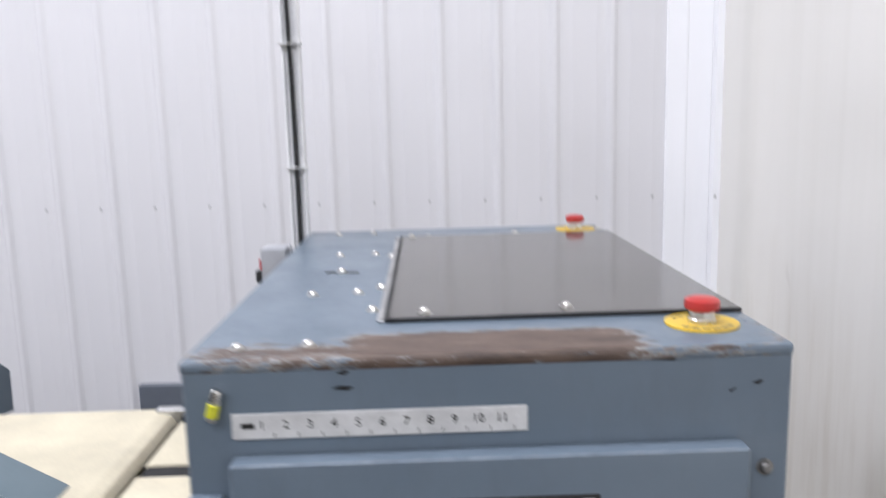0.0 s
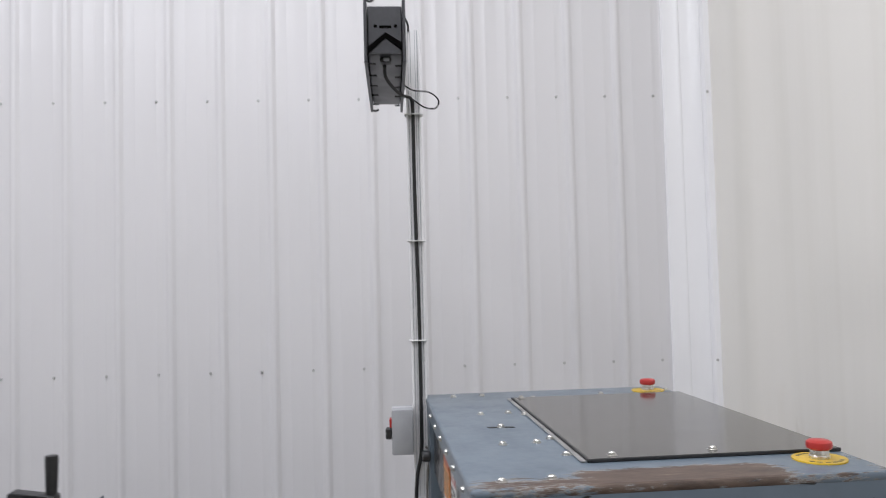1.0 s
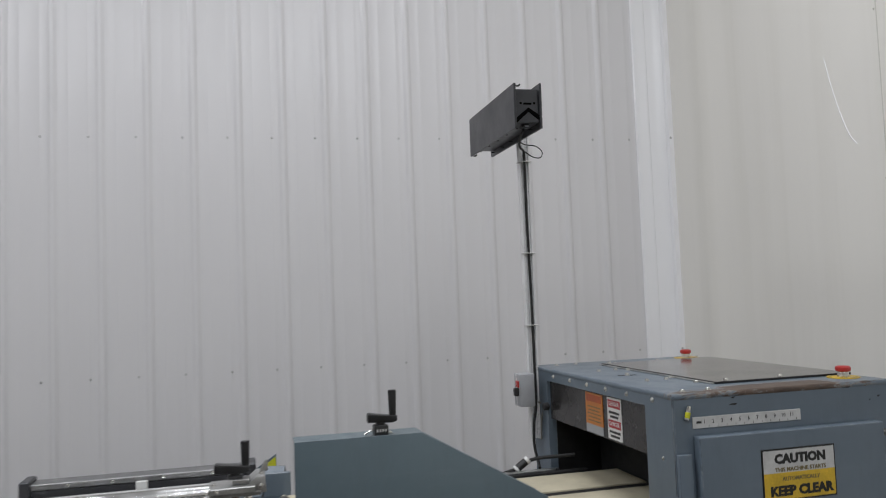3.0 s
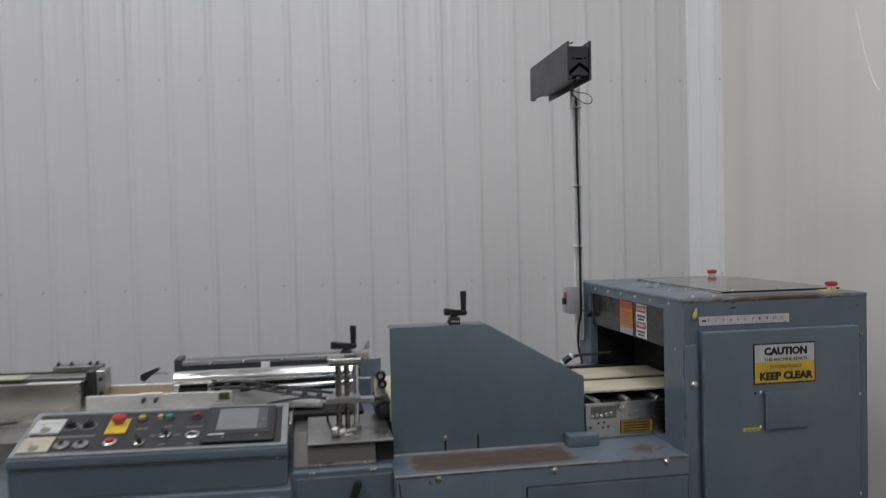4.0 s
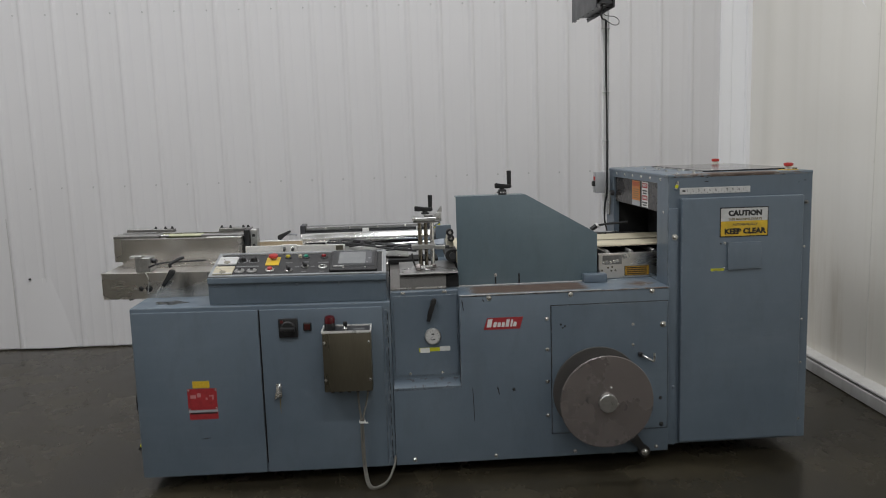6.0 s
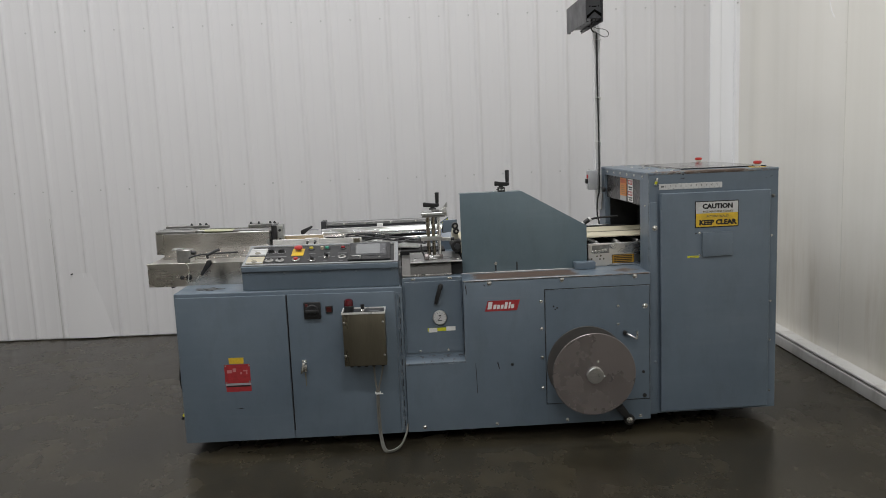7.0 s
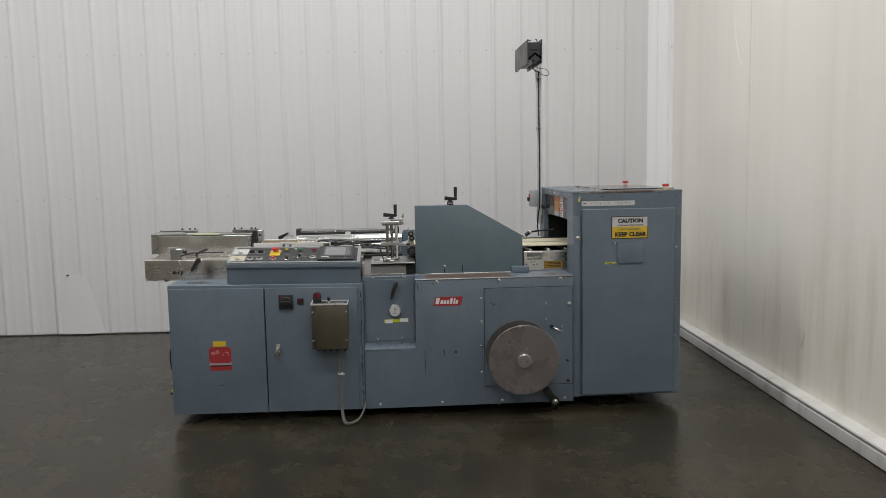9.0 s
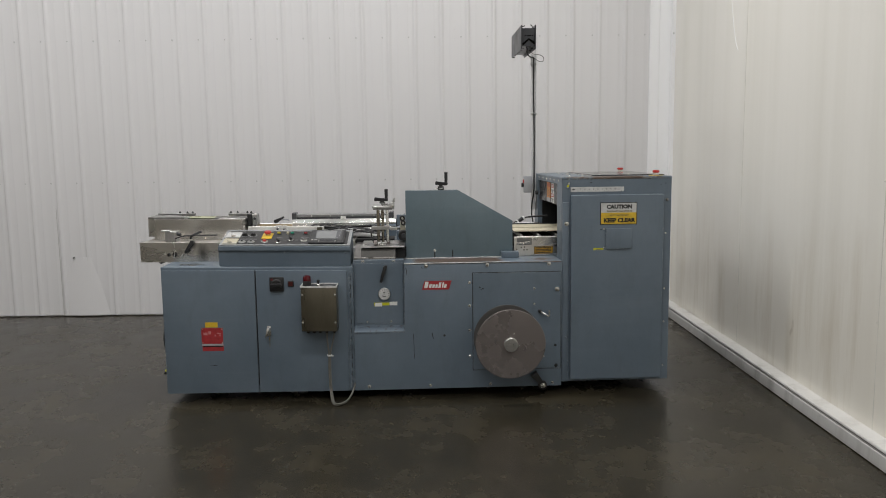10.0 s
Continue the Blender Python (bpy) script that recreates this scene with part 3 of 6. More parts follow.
screw_bm = lathe(bmesh.new(), (0, 0, 0), (0, 0, 1), [(0, -0.001), (0.007, -0.001), (0.007, 0.0012), (0.0045, 0.0016), (0.0042, 0.0055), (0.0, 0.006)], 8)
screw_mesh = mesh_of("screw", screw_bm, plain("screw_grey", (0.50, 0.50, 0.49), 0.35, 0.3))
for z in (2.434, 1.203, 3.66, 4.9):
    for k in range(0, 40):
        ob = new("screw", screw_mesh)
        ob.parent = wall_north
        ob.matrix_local = pose(SCREW0 - k * PITCH, WALL_Y - 0.0008, z, 90, 0, 0)
    ob = new("screw", screw_mesh)
    ob.parent = wall_north
    ob.matrix_local = pose(SCREW0 + PITCH + 0.004, WALL_Y - 0.0665, z, 90, 0, 0)

EAST = pose(0.945, 0.0, 0, 0, 0, 0)


def fold(y):
    """How far the hung sheet stands off the wall's plane: soft upright folds, stronger towards the corner."""
    near = 1.0 / (1.0 + math.exp(-(y - 1.0) * 2.2))
    ridge = 0.014 * math.exp(-((y - 2.62) / 0.085) ** 2) - 0.010 * math.exp(-((y - 2.36) / 0.12) ** 2) + 0.006 * math.exp(-((y - 1.98) / 0.16) ** 2)
    corner = min(1.0, max(0.0, (y - 2.62) / 0.38))
    ridge -= 0.008 * corner * corner * (3 - 2 * corner)
    return ridge + (0.0022 + 0.0028 * near) * math.sin(y * 4.3 + 1.1) + 0.0015 * math.sin(y * 11.7 + 0.4) * near


M_JOINT = plain("wall_joint_grey", (0.72, 0.70, 0.635), 0.6)
SEAMS = (1.35, -0.35, -2.05, -3.75)
sheet = bmesh.new()
ys = [-13.0 + 0.045 * k for k in range(357)]
outline = [(0.045 - fold(y) - 0.004 * sum(math.exp(-((y - q) / 0.06) ** 2) for q in SEAMS), y) for y in ys] + [(0.17, ys[-1]), (0.17, -13.0)]
prism(sheet, outline, "z", 0.0, CEILING)
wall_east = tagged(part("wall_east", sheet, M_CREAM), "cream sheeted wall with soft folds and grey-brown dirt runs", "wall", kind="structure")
wall_east.matrix_world = EAST
for y in SEAMS:
    joint = part("wall_seam", B(0.0395 - fold(y), 0.0425 - fold(y), y - 0.0022, y + 0.0022, 0.09, CEILING - 0.01), M_JOINT, wall_east, "thin grey upright seam")
    for z in (0.62, 1.28, 1.94, 2.60):
        bolt(joint, 0.0395 - fold(y), y + 0.010, z, "-x", 0.003, "stud", M_JOINT)
part("wall_tear", tube(bmesh.new(), [(0.0405, 1.655, 2.50), (0.0402, 1.63, 2.40), (0.0402, 1.59, 2.27), (0.0402, 1.54, 2.15), (0.0405, 1.50, 2.10)], 0.0019, 6), M_FLASH, wall_east, "curved white tear line")
curb = tagged(part("baseboard", prism(bmesh.new(), [(-0.045, 0.006), (-0.041, 0.068), (-0.030, 0.0765), (0.044, 0.0765), (0.044, 0.006)], "y", -12.9, 3.0, 0.001), M_CURB),
              "scuffed white curb along the foot of the wall", "baseboard", kind="structure")
part("curb_bead", prism(bmesh.new(), [(-0.034, 0.081), (-0.038, 0.086), (-0.036, 0.095), (-0.025, 0.098), (0.03, 0.100), (0.044, 0.103), (0.044, 0.077), (-0.027, 0.0775)], "y", -12.9, 3.0, 0.001), M_BEAD, curb, "rounded white bead on the curb")
part("curb_groove", B(-0.0365, -0.026, -12.9, 3.0, 0.0705, 0.0775), plain("groove_grey", (0.27, 0.26, 0.25), 0.7), curb)
part("curb_foot", B(-0.0365, 0.044, -12.9, 3.0, 0.0005, 0.0058), M_INK, curb)
curb.matrix_world = EAST

# housings for the unseen lamps, the added far one too
for lx, ly in LAMPS:
    lamp = thing("high_bay_light", pose(lx, ly, CEILING), "white linear high bay light out of view on the ceiling", "light", "ceiling lights")
    part("housing", B(-0.9, 0.9, -0.22, 0.22, -0.1, -0.002, 0.012), M_WHITE, lamp)

trough = tagged(part("cable_trough", B(-1.436, -0.862, 2.985, 3.0185, 0.315, 0.45, 0.003), plain("grey_blue_trough", (0.125, 0.14, 0.165), 0.45)), "grey-blue steel cable trough along the wall", "cable trough")
part("trough_length", B(-0.848, 0.80, 2.986, 3.0185, 0.315, 0.449, 0.003), trough.data.materials[0], trough)
part("trough_clip", B(-0.89, -0.82, 2.983, 3.012, 0.4505, 0.458, 0.001), M_WHITE, trough)
part("trough_bracket", B(-1.40, -1.36, 2.99, 3.0185, 0.20, 0.3145, 0.002), M_ALU, trough)

# ---------------------------------------------------------------- the machine's own axes
MF = pose(-0.35, 0.585, 0, 0, 0, 2.5)

# ---------------------------------------------------------------- shrink tunnel
tunnel = thing("shrink_tunnel", MF, "grey-blue steel heat tunnel with rubbed top edge and smoked window", "machine")
TX0, TX1, TY0, TY1, TZ0, TZ1 = 0.006, 0.652, 0.03, 1.0, 0.068, 1.286
body = bmesh.new()
T = 0.006
ring_plate(body, "x", TX0, TX0 + 0.03, (TY0 + T, TY1 - T, TZ0, TZ1 - T), (0.172, 0.862, 0.803, 1.243))
box(body, TX1 - 0.03, TX1, TY0 + T, TY1 - T, TZ0, TZ1 - T)
box(body, TX0, TX1, TY0, TY0 + T, TZ0, TZ1 - 0.001, 0.002)
box(body, TX0, TX1, TY1 - T, TY1, TZ0, TZ1 - 0.001, 0.002)
box(body, TX0 + 0.03, TX1 - 0.03, TY0 + T, TY1 - T, TZ0 + 0.0, TZ0 + 0.02)
casing = part("casing", body, M_PAINT, tunnel)
# near-black sheets: the unlit depth of the tunnel as colour
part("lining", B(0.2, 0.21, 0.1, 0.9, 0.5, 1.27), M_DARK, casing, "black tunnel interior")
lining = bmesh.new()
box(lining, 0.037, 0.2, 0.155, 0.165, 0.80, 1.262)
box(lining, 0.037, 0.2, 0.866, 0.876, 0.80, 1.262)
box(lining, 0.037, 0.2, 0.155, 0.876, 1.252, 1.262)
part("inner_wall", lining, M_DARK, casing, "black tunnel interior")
top = bmesh.new()
box(top, TX0 - 0.002, TX1 + 0.002, TY0 - 0.002, TY1 + 0.002, TZ1 - 0.016, TZ1, 0.0075, 4)
part("top_cover", top, M_TOPWORN, tunnel, "grey-blue top rubbed to brown primer along the front edge")
win = part("window", B(0.218, 0.650, 0.163, 0.852, TZ1 + 0.001, TZ1 + 0.006, 0.001), M_GLASS, tunnel, "smoked window sheet let into the top")
trim_bm = bmesh.new()
box(trim_bm, 0.2137, 0.2175, 0.1592, 0.856, TZ1 + 0.0005, TZ1 + 0.0064, 0.001)
box(trim_bm, 0.218, 0.65, 0.1592, 0.1625, TZ1 + 0.0005, TZ1 + 0.0064, 0.001)
part("window_trim", trim_bm, M_BLACK, tunnel)
for x, y in ((0.075, 0.935), (0.151, 0.938), (0.108, 0.657), (0.172, 0.664), (0.203, 0.633), (0.103, 0.330), (0.167, 0.335), (0.199, 0.364),
             (0.195, 0.226), (0.057, 0.069), (0.134, 0.074), (0.271, 0.866), (0.456, 0.893), (0.640, 0.918)):
    bolt(tunnel, x, y, TZ1, "z", 0.0066)
for x, y in ((0.262, 0.184), (0.440, 0.192), (0.236, 0.838)):
    bolt(win, x, y, TZ1 + 0.006, "z", 0.0066)
part("window_strip", B(0.2035, 0.2125, 0.162, 0.856, TZ1 + 0.0004, TZ1 + 0.004, 0.001), M_ALU, tunnel, "thin bare metal strip beside the window")
part("slot", prism(bmesh.new(), [(0.100, 0.494), (0.155, 0.487), (0.155, 0.499), (0.100, 0.506)], "z", TZ1, TZ1 + 0.0008), M_INK, tunnel, "dark adjusting slot")
bolt(tunnel, 0.127, 0.497, TZ1 + 0.0006, "z", 0.007)


def emergency_stop(x, y):
    e = part("emergency_stop", lathe(bmesh.new(), (x, y, TZ1), (x, y, TZ1 + 1), [(0, 0.0), (0.042, 0.0), (0.042, 0.0025), (0.0, 0.0025)], 32), M_YELLOW, tunnel, "red mushroom button on a yellow disc")
    part("collar", lathe(bmesh.new(), (x, y, TZ1 + 0.0025), (x, y, TZ1 + 1), [(0, 0), (0.016, 0), (0.016, 0.004), (0.0145, 0.006), (0.0145, 0.013), (0.012, 0.018), (0, 0.018)], 20), M_BOLT, e)
    part("button", lathe(bmesh.new(), (x, y, TZ1 + 0.016), (x, y, TZ1 + 1), [(0, 0), (0.015, 0), (0.0195, 0.003), (0.0205, 0.008), (0.0195, 0.013), (0.015, 0.0155), (0, 0.0165)], 24), M_RED, e)
    for a in range(-50, 51, 20):
        for s in (1, -1):
            lx, ly = x + 0.033 * math.sin(radians(a)), y - s * 0.033 * math.cos(radians(a))
            bar = part("print_mark", B(-0.0042, 0.0042, -0.0028, 0.0028, 0, 0.0003), M_FADED, e)
            bar.matrix_local = pose(lx, ly, TZ1 + 0.0026, 0, 0, a * s)
    return e


emergency_stop(0.584, 0.114)
emergency_stop(0.592, 0.920)

# front door of the tunnel, a folded tray set proud of the casing
door = part("door", box(bmesh.new(), 0.056, 0.6, 0.0, 0.029, 0.085, 1.182, 0.006, 3), M_PAINT, tunnel)
post = part("edge_post", B(TX0 + 0.001, 0.044, 0.016, 0.0295, 0.07, 1.14, 0.004, 2), M_PAINT, tunnel)
bolt(tunnel, 0.627, 0.0296, 1.147, "-y", 0.007, mat=M_POCKET)
bolt(tunnel, 0.031, 0.016, 1.015, "-y", 0.010, "latch_screw")
bolt(tunnel, 0.031, 0.016, 0.34, "-y", 0.006, mat=M_PAINT)
for z in (0.42, 0.62, 0.155, 0.95):
    bolt(tunnel, 0.622, 0.0296, z, "-y", 0.004)
cover = part("cover_plate", prism(bmesh.new(), [(0.258, 0.866), (0.409, 0.870), (0.409, 0.985), (0.258, 0.985)], "y", -0.014, 0.0005, 0.002), M_PAINT, door, "small raised grey-blue cover plate")
bolt(door, 0.248, 0.0, 0.983, "-y", 0.0045)
bolt(door, 0.248, 0.0, 0.872, "-y", 0.0045)
bolt(door, 0.23, 0.0, 0.981, "-y", 0.003, mat=M_INK)

sign = part("caution_sign", B(0.224, 0.441, -0.002, 0.0004, 1.008, 1.138, 0.001), M_INK, tunnel, "white and yellow caution plate with black edge")
part("sign_white", B(0.2285, 0.4365, -0.0026, -0.0019, 1.078, 1.1335), M_RULER, sign)
part("sign_yellow", B(0.2285, 0.4365, -0.0026, -0.0019, 1.0125, 1.078), M_YELLOW, sign)
lettering("wording", "CAUTION", 0.031, M_INK, sign, face_front(0.336, -0.0029, 1.111), 0.150, 0.0019)
lettering("wording", "THIS MACHINE STARTS", 0.0135, M_FADED, sign, face_front(0.336, -0.0029, 1.085), 0.150, 0.0005)
lettering("wording", "AUTOMATICALLY", 0.0135, M_FADED, sign, face_front(0.336, -0.0029, 1.062), 0.112, 0.0005)
lettering("wording", "KEEP CLEAR", 0.032, M_INK, sign, face_front(0.336, -0.0029, 1.032), 0.186, 0.0019)

ruler = part("ruler_strip", B(0.056, 0.369, 0.0262, 0.0302, 1.199, 1.227, 0.0008), M_RULER, tunnel, "white ruler strip with inch numbers")
for k in range(1, 12):
    lettering("number", str(k), 0.0135, M_INK, ruler, face_front(0.088 + (k - 1) * 0.0254, 0.0258, 1.2145))
for k in range(11):
    part("tick", B(0.1005 + k * 0.0254, 0.1015 + k * 0.0254, 0.0258, 0.0263, 1.201, 1.206), M_INK, ruler)
part("print_mark", B(0.066, 0.080, 0.0258, 0.0263, 1.211, 1.217), M_INK, ruler)
vial = part("spirit_level", R((0.036, 0.022, 1.222), (0.045, 0.022, 1.257), 0.006, 12, 0.002), M_BOLT, tunnel, "small spirit level with yellow fluid")
part("fluid", R((0.0375, 0.0205, 1.2275), (0.0412, 0.0205, 1.242), 0.0066, 12, 0.001), M_YELLOW2, vial)
tag = part("yellow_tag", B(0.187, 0.246, -0.001, 0.0004, 0.861, 0.872), M_YELLOW2, tunnel, "small yellow maker's tag")
part("print_mark", B(0.197, 0.235, -0.0014, -0.0009, 0.8635, 0.867), M_FADED, tag)
for x0, x1, y, z in ((0.168, 0.182, 0.0296, 1.268), (0.163, 0.186, 0.0296, 1.251), (0.50, 0.53, 0.0296, 1.272), (0.61, 0.622, 0.0296, 1.243), (0.585, 0.592, 0.0296, 1.235)):
    part("paint_chip", prism(bmesh.new(), [(x0, z), (x0 + 0.008, z + 0.003), (x1, z + 0.002), (x1 - 0.006, z - 0.002)], "y", y - 0.0006, y + 0.001), M_INK, tunnel)

# smoked flap and stickers over the mouth
flap = part("curtain", box(bmesh.new(), 0.016, 0.021, 0.174, 0.860, 1.112, 1.242, 0.001), M_FLAP, tunnel, "smoked stiff curtain over the tunnel mouth")
lab = part("warning_label", B(0.0135, 0.0158, 0.445, 0.562, 1.142, 1.238), M_ORANGE, tunnel, "orange warning label")
part("label_foot", B(0.0135, 0.0158, 0.445, 0.562, 1.116, 1.1415), M_GREYBOX, lab)
part("heading", B(0.0130, 0.0136, 0.452, 0.555, 1.211, 1.232), M_FADEDRED, lab)
for k in range(5):
    w = (0.046, 0.042, 0.047, 0.038, 0.044)[k]
    part("print_bar", B(0.0130, 0.0136, 0.5035 - w, 0.5035 + w, 1.152 + k * 0.0105, 1.1555 + k * 0.0105), M_FADED, lab)
dan = part("danger_label", B(0.0135, 0.0158, 0.325, 0.412, 1.118, 1.238), M_WHITE, tunnel, "white danger label with red headings")
for z0 in (1.209, 1.151):
    part("heading", B(0.0130, 0.0136, 0.330, 0.407, z0, z0 + 0.023), M_REDLAB, dan)
    lettering("wording", "DANGER", 0.017, M_WHITE, dan, face_left(0.0127, 0.3685, z0 + 0.0115), 0.062)
for z0, w in ((1.192, 0.066), (1.180, 0.05), (1.136, 0.068), (1.124, 0.056)):
    part("print_bar", B(0.0130, 0.0136, 0.3685 - w / 2, 0.3685 + w / 2, z0, z0 + 0.007), M_INK, dan)
for y in (0.80, 0.66, 0.53, 0.40, 0.27, 0.13):
    bolt(tunnel, TX0, y, 1.262, "-x", 0.0055)
bolt(tunnel, TX0, 0.09, 1.12, "-x", 0.004)
part("knob", R((TX0, 0.855, 1.155), (TX0 - 0.02, 0.855, 1.155), 0.014, 16, 0.003), M_BLACK, tunnel, "black knob")

# belts that run into the tunnel
for y0, y1 in ((0.306, 0.478), (0.526, 0.725)):
    bm = bmesh.new()
    prism(bm, [(-0.235, 0.946), (-0.232, 0.949), (-0.224, 0.951), (0.19, 0.951), (0.19, 0.944), (-0.224, 0.944), (-0.233, 0.9445)], "y", y0, y1, 0.001)
    part("belt", bm, M_BELT, tunnel, "cream conveyor belt lane")
for x in (-0.2, -0.09, 0.02, 0.13):
    part("roller", R((x, 0.25, 0.922), (x, 0.755, 0.922), 0.011, 14, 0.002), M_ALU, tunnel)
part("lane_gap", B(-0.228, 0.19, 0.4785, 0.5255, 0.930, 0.9465), M_RUBBER, tunnel, "black gap between the belt lanes")
# bed carries the shade below the belts in its black colour
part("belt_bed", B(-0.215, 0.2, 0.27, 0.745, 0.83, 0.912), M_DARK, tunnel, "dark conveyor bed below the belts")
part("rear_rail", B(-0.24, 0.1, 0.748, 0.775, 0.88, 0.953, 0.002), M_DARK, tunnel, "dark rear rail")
part("rear_strip", B(-0.30, 0.004, 0.777, 0.80, 0.925, 0.957, 0.002), M_ALU, tunnel, "aluminium strip behind the belts")
side = part("side_plate", box(bmesh.new(), -0.246, 0.045, 0.246, 0.256, 0.801, 0.920, 0.002), M_STEEL, tunnel, "stainless conveyor side plate")
part("slot_recess", B(-0.226, -0.135, 0.2445, 0.2465, 0.868, 0.910), M_POCKET, side, "pocket with adjusting screws")
for x, z in ((-0.222, 0.876), (-0.205, 0.88), (-0.188, 0.878), (-0.17, 0.882), (-0.155, 0.884)):
    bolt(side, x, 0.2445, z, "-y", 0.0055)
for x, z in ((-0.2, 0.853), (-0.184, 0.838), (-0.165, 0.839), (-0.18, 0.855), (-0.228, 0.84)):
    bolt(side, x, 0.246, z, "-y", 0.0035, mat=M_BOX)
knob = part("adjusting_screw", R((-0.118, 0.246, 0.906), (-0.118, 0.215, 0.906), 0.006, 12, 0.001), M_BOLT, tunnel)
part("star_grip", lathe(bmesh.new(), (-0.118, 0.232, 0.906), (-0.118, -1, 0.906), [(0, 0), (0.014, 0), (0.017, 0.004), (0.014, 0.009), (0, 0.009)], 6), M_BOLT, knob)
ys = part("yellow_label", B(-0.122, -0.005, 0.2435, 0.2462, 0.812, 0.858), M_INK, tunnel, "yellow warning label with black edge")
part("label_face", B(-0.119, -0.008, 0.2428, 0.2437, 0.8145, 0.8555), M_AMBER, ys)
for k in range(4):
    part("print_bar", B(-0.112, -0.016, 0.2423, 0.2429, 0.818 + k * 0.0095, 0.823 + k * 0.0095), M_INK, ys)
for x, y in ((0.1, 0.35), (0.42, 0.35), (0.1, 0.85), (0.42, 0.85)):
    part("levelling_foot", lathe(bmesh.new(), (x, y, 0), (x, y, 1), [(0, 0), (0.03, 0), (0.03, 0.012), (0.012, 0.02), (0.012, 0.07), (0, 0.07)], 14), M_BLACK, tunnel)
# base frame whose near-black colour holds the shade under the tunnel
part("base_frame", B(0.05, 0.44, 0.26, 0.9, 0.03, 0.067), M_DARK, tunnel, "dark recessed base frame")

# ---------------------------------------------------------------- wrapping machine
wrap = thing("wrapping_machine", MF, "grey-blue film wrapping machine with control console and steel infeed", "machine")

# film side housing
hx0, hx1, hz0, hz1 = -0.92, 0.003, 0.052, 0.80
housing = part("film_housing", prism(bmesh.new(), [(-1.2165, hz0), (hx1, hz0), (hx1, hz1 - 0.006), (hx0, hz1 - 0.006), (hx0, 0.3945), (-1.2165, 0.3945)], "y", 0.0, 0.93, 0.003), M_PAINT, wrap)
part("housing_top", B(hx0 - 0.001, hx1 + 0.001, -0.003, 0.935, hz1 - 0.0055, hz1, 0.002), M_BODYWORN, housing, "grey-blue top worn to brown primer")
rim = bmesh.new()
box(rim, hx0, -0.30, -0.004, 0.003, hz1 - 0.001, hz1 + 0.0025, 0.001)
part("rim", rim, M_GREYLINE, housing, "bare metal front edge")
part("rear_rim", B(hx0, -0.33, 0.209, 0.217, hz1, hz1 + 0.004, 0.001), M_GREYLINE, housing)
part("panel_gap", B(-0.5245, -0.0015, -0.0012, 0.0005, 0.1575, 0.7415), M_INK, housing)
acc = part("access_panel", B(-0.521, -0.004, -0.005, 0.0005, 0.161, 0.738, 0.002), M_PAINT, wrap)
for x in (-0.792, -0.435, -0.074):
    bolt(housing, x, 0.0, 0.785, "-y", 0.0085)
for x, z in ((-0.54, 0.682), (-0.54, 0.545), (-0.54, 0.4), (-0.54, 0.245), (-1.135, 0.075), (-0.775, 0.072), (-0.42, 0.072), (-0.05, 0.072)):
    bolt(housing, x, 0.0, z, "-y", 0.0065 if x > -1 else 0.008)
for x, z, r, m_ in ((-0.026, 0.635, 0.010, M_BOLT), (-0.16, 0.641, 0.005, M_BOLT), (-0.16, 0.549, 0.005, M_BOLT), (-0.035, 0.3, 0.006, M_INK), (-0.03, 0.178, 0.008, M_INK),
                    (-0.105, 0.235, 0.005, M_BOLT), (-0.48, 0.655, 0.0035, M_INK), (-0.472, 0.64, 0.003, M_INK), (-0.462, 0.647, 0.0035, M_INK)):
    bolt(acc, x, -0.005, z, "-y", r, mat=m_)
lever = part("catch_lever", tube(bmesh.new(), [(-0.125, -0.006, 0.505), (-0.115, -0.035, 0.50), (-0.098, -0.05, 0.492), (-0.082, -0.052, 0.484), (-0.080, -0.054, 0.52)], 0.005), M_BOLT, acc, "bent chrome catch lever")
part("catch_boss", R((-0.128, -0.005, 0.506), (-0.128, -0.022, 0.506), 0.011, 14, 0.002), M_BLACK, acc)
logo = part("maker_plate", prism(bmesh.new(), [(-0.818, 0.645), (-0.660, 0.645), (-0.644, 0.697), (-0.802, 0.697)], "y", -0.0018, 0.0004), M_REDLAB, wrap, "slanted red plate with white bars")
bars = [(-0.795, 0.020, 0.036), (-0.770, 0.014, 0.022), (-0.752, 0.014, 0.020), (-0.734, 0.013, 0.020), (-0.716, 0.014, 0.032), (-0.698, 0.009, 0.032), (-0.683, 0.014, 0.020)]
for x, w, h in bars:
    z0 = 0.656
    part("white_bar", prism(bmesh.new(), [(x - w / 2, z0), (x + w / 2, z0), (x + w / 2 + h * 0.2, z0 + h), (x - w / 2 + h * 0.2, z0 + h)], "y", -0.0024, -0.0017), M_WHITE, logo)
for x, z0, z1, w in ((-0.868, 0.235, 0.39, 0.0025), (-0.757, 0.352, 0.392, 0.004), (-0.905, 0.735, 0.785, 0.003), (-0.815, 0.77, 0.782, 0.004)):
    part("paint_scratch", prism(bmesh.new(), [(x, z0), (x + w, z0), (x + w * 0.3, (z0 + z1) / 2), (x - w, z1), (x - w * 2, z1 - 0.01), (x - w, (z0 + z1) / 2)], "y", -0.0006, 0.001), M_INK, housing)
bolt(housing, -0.69, 0.0, 0.372, "-y", 0.0055, mat=M_INK)

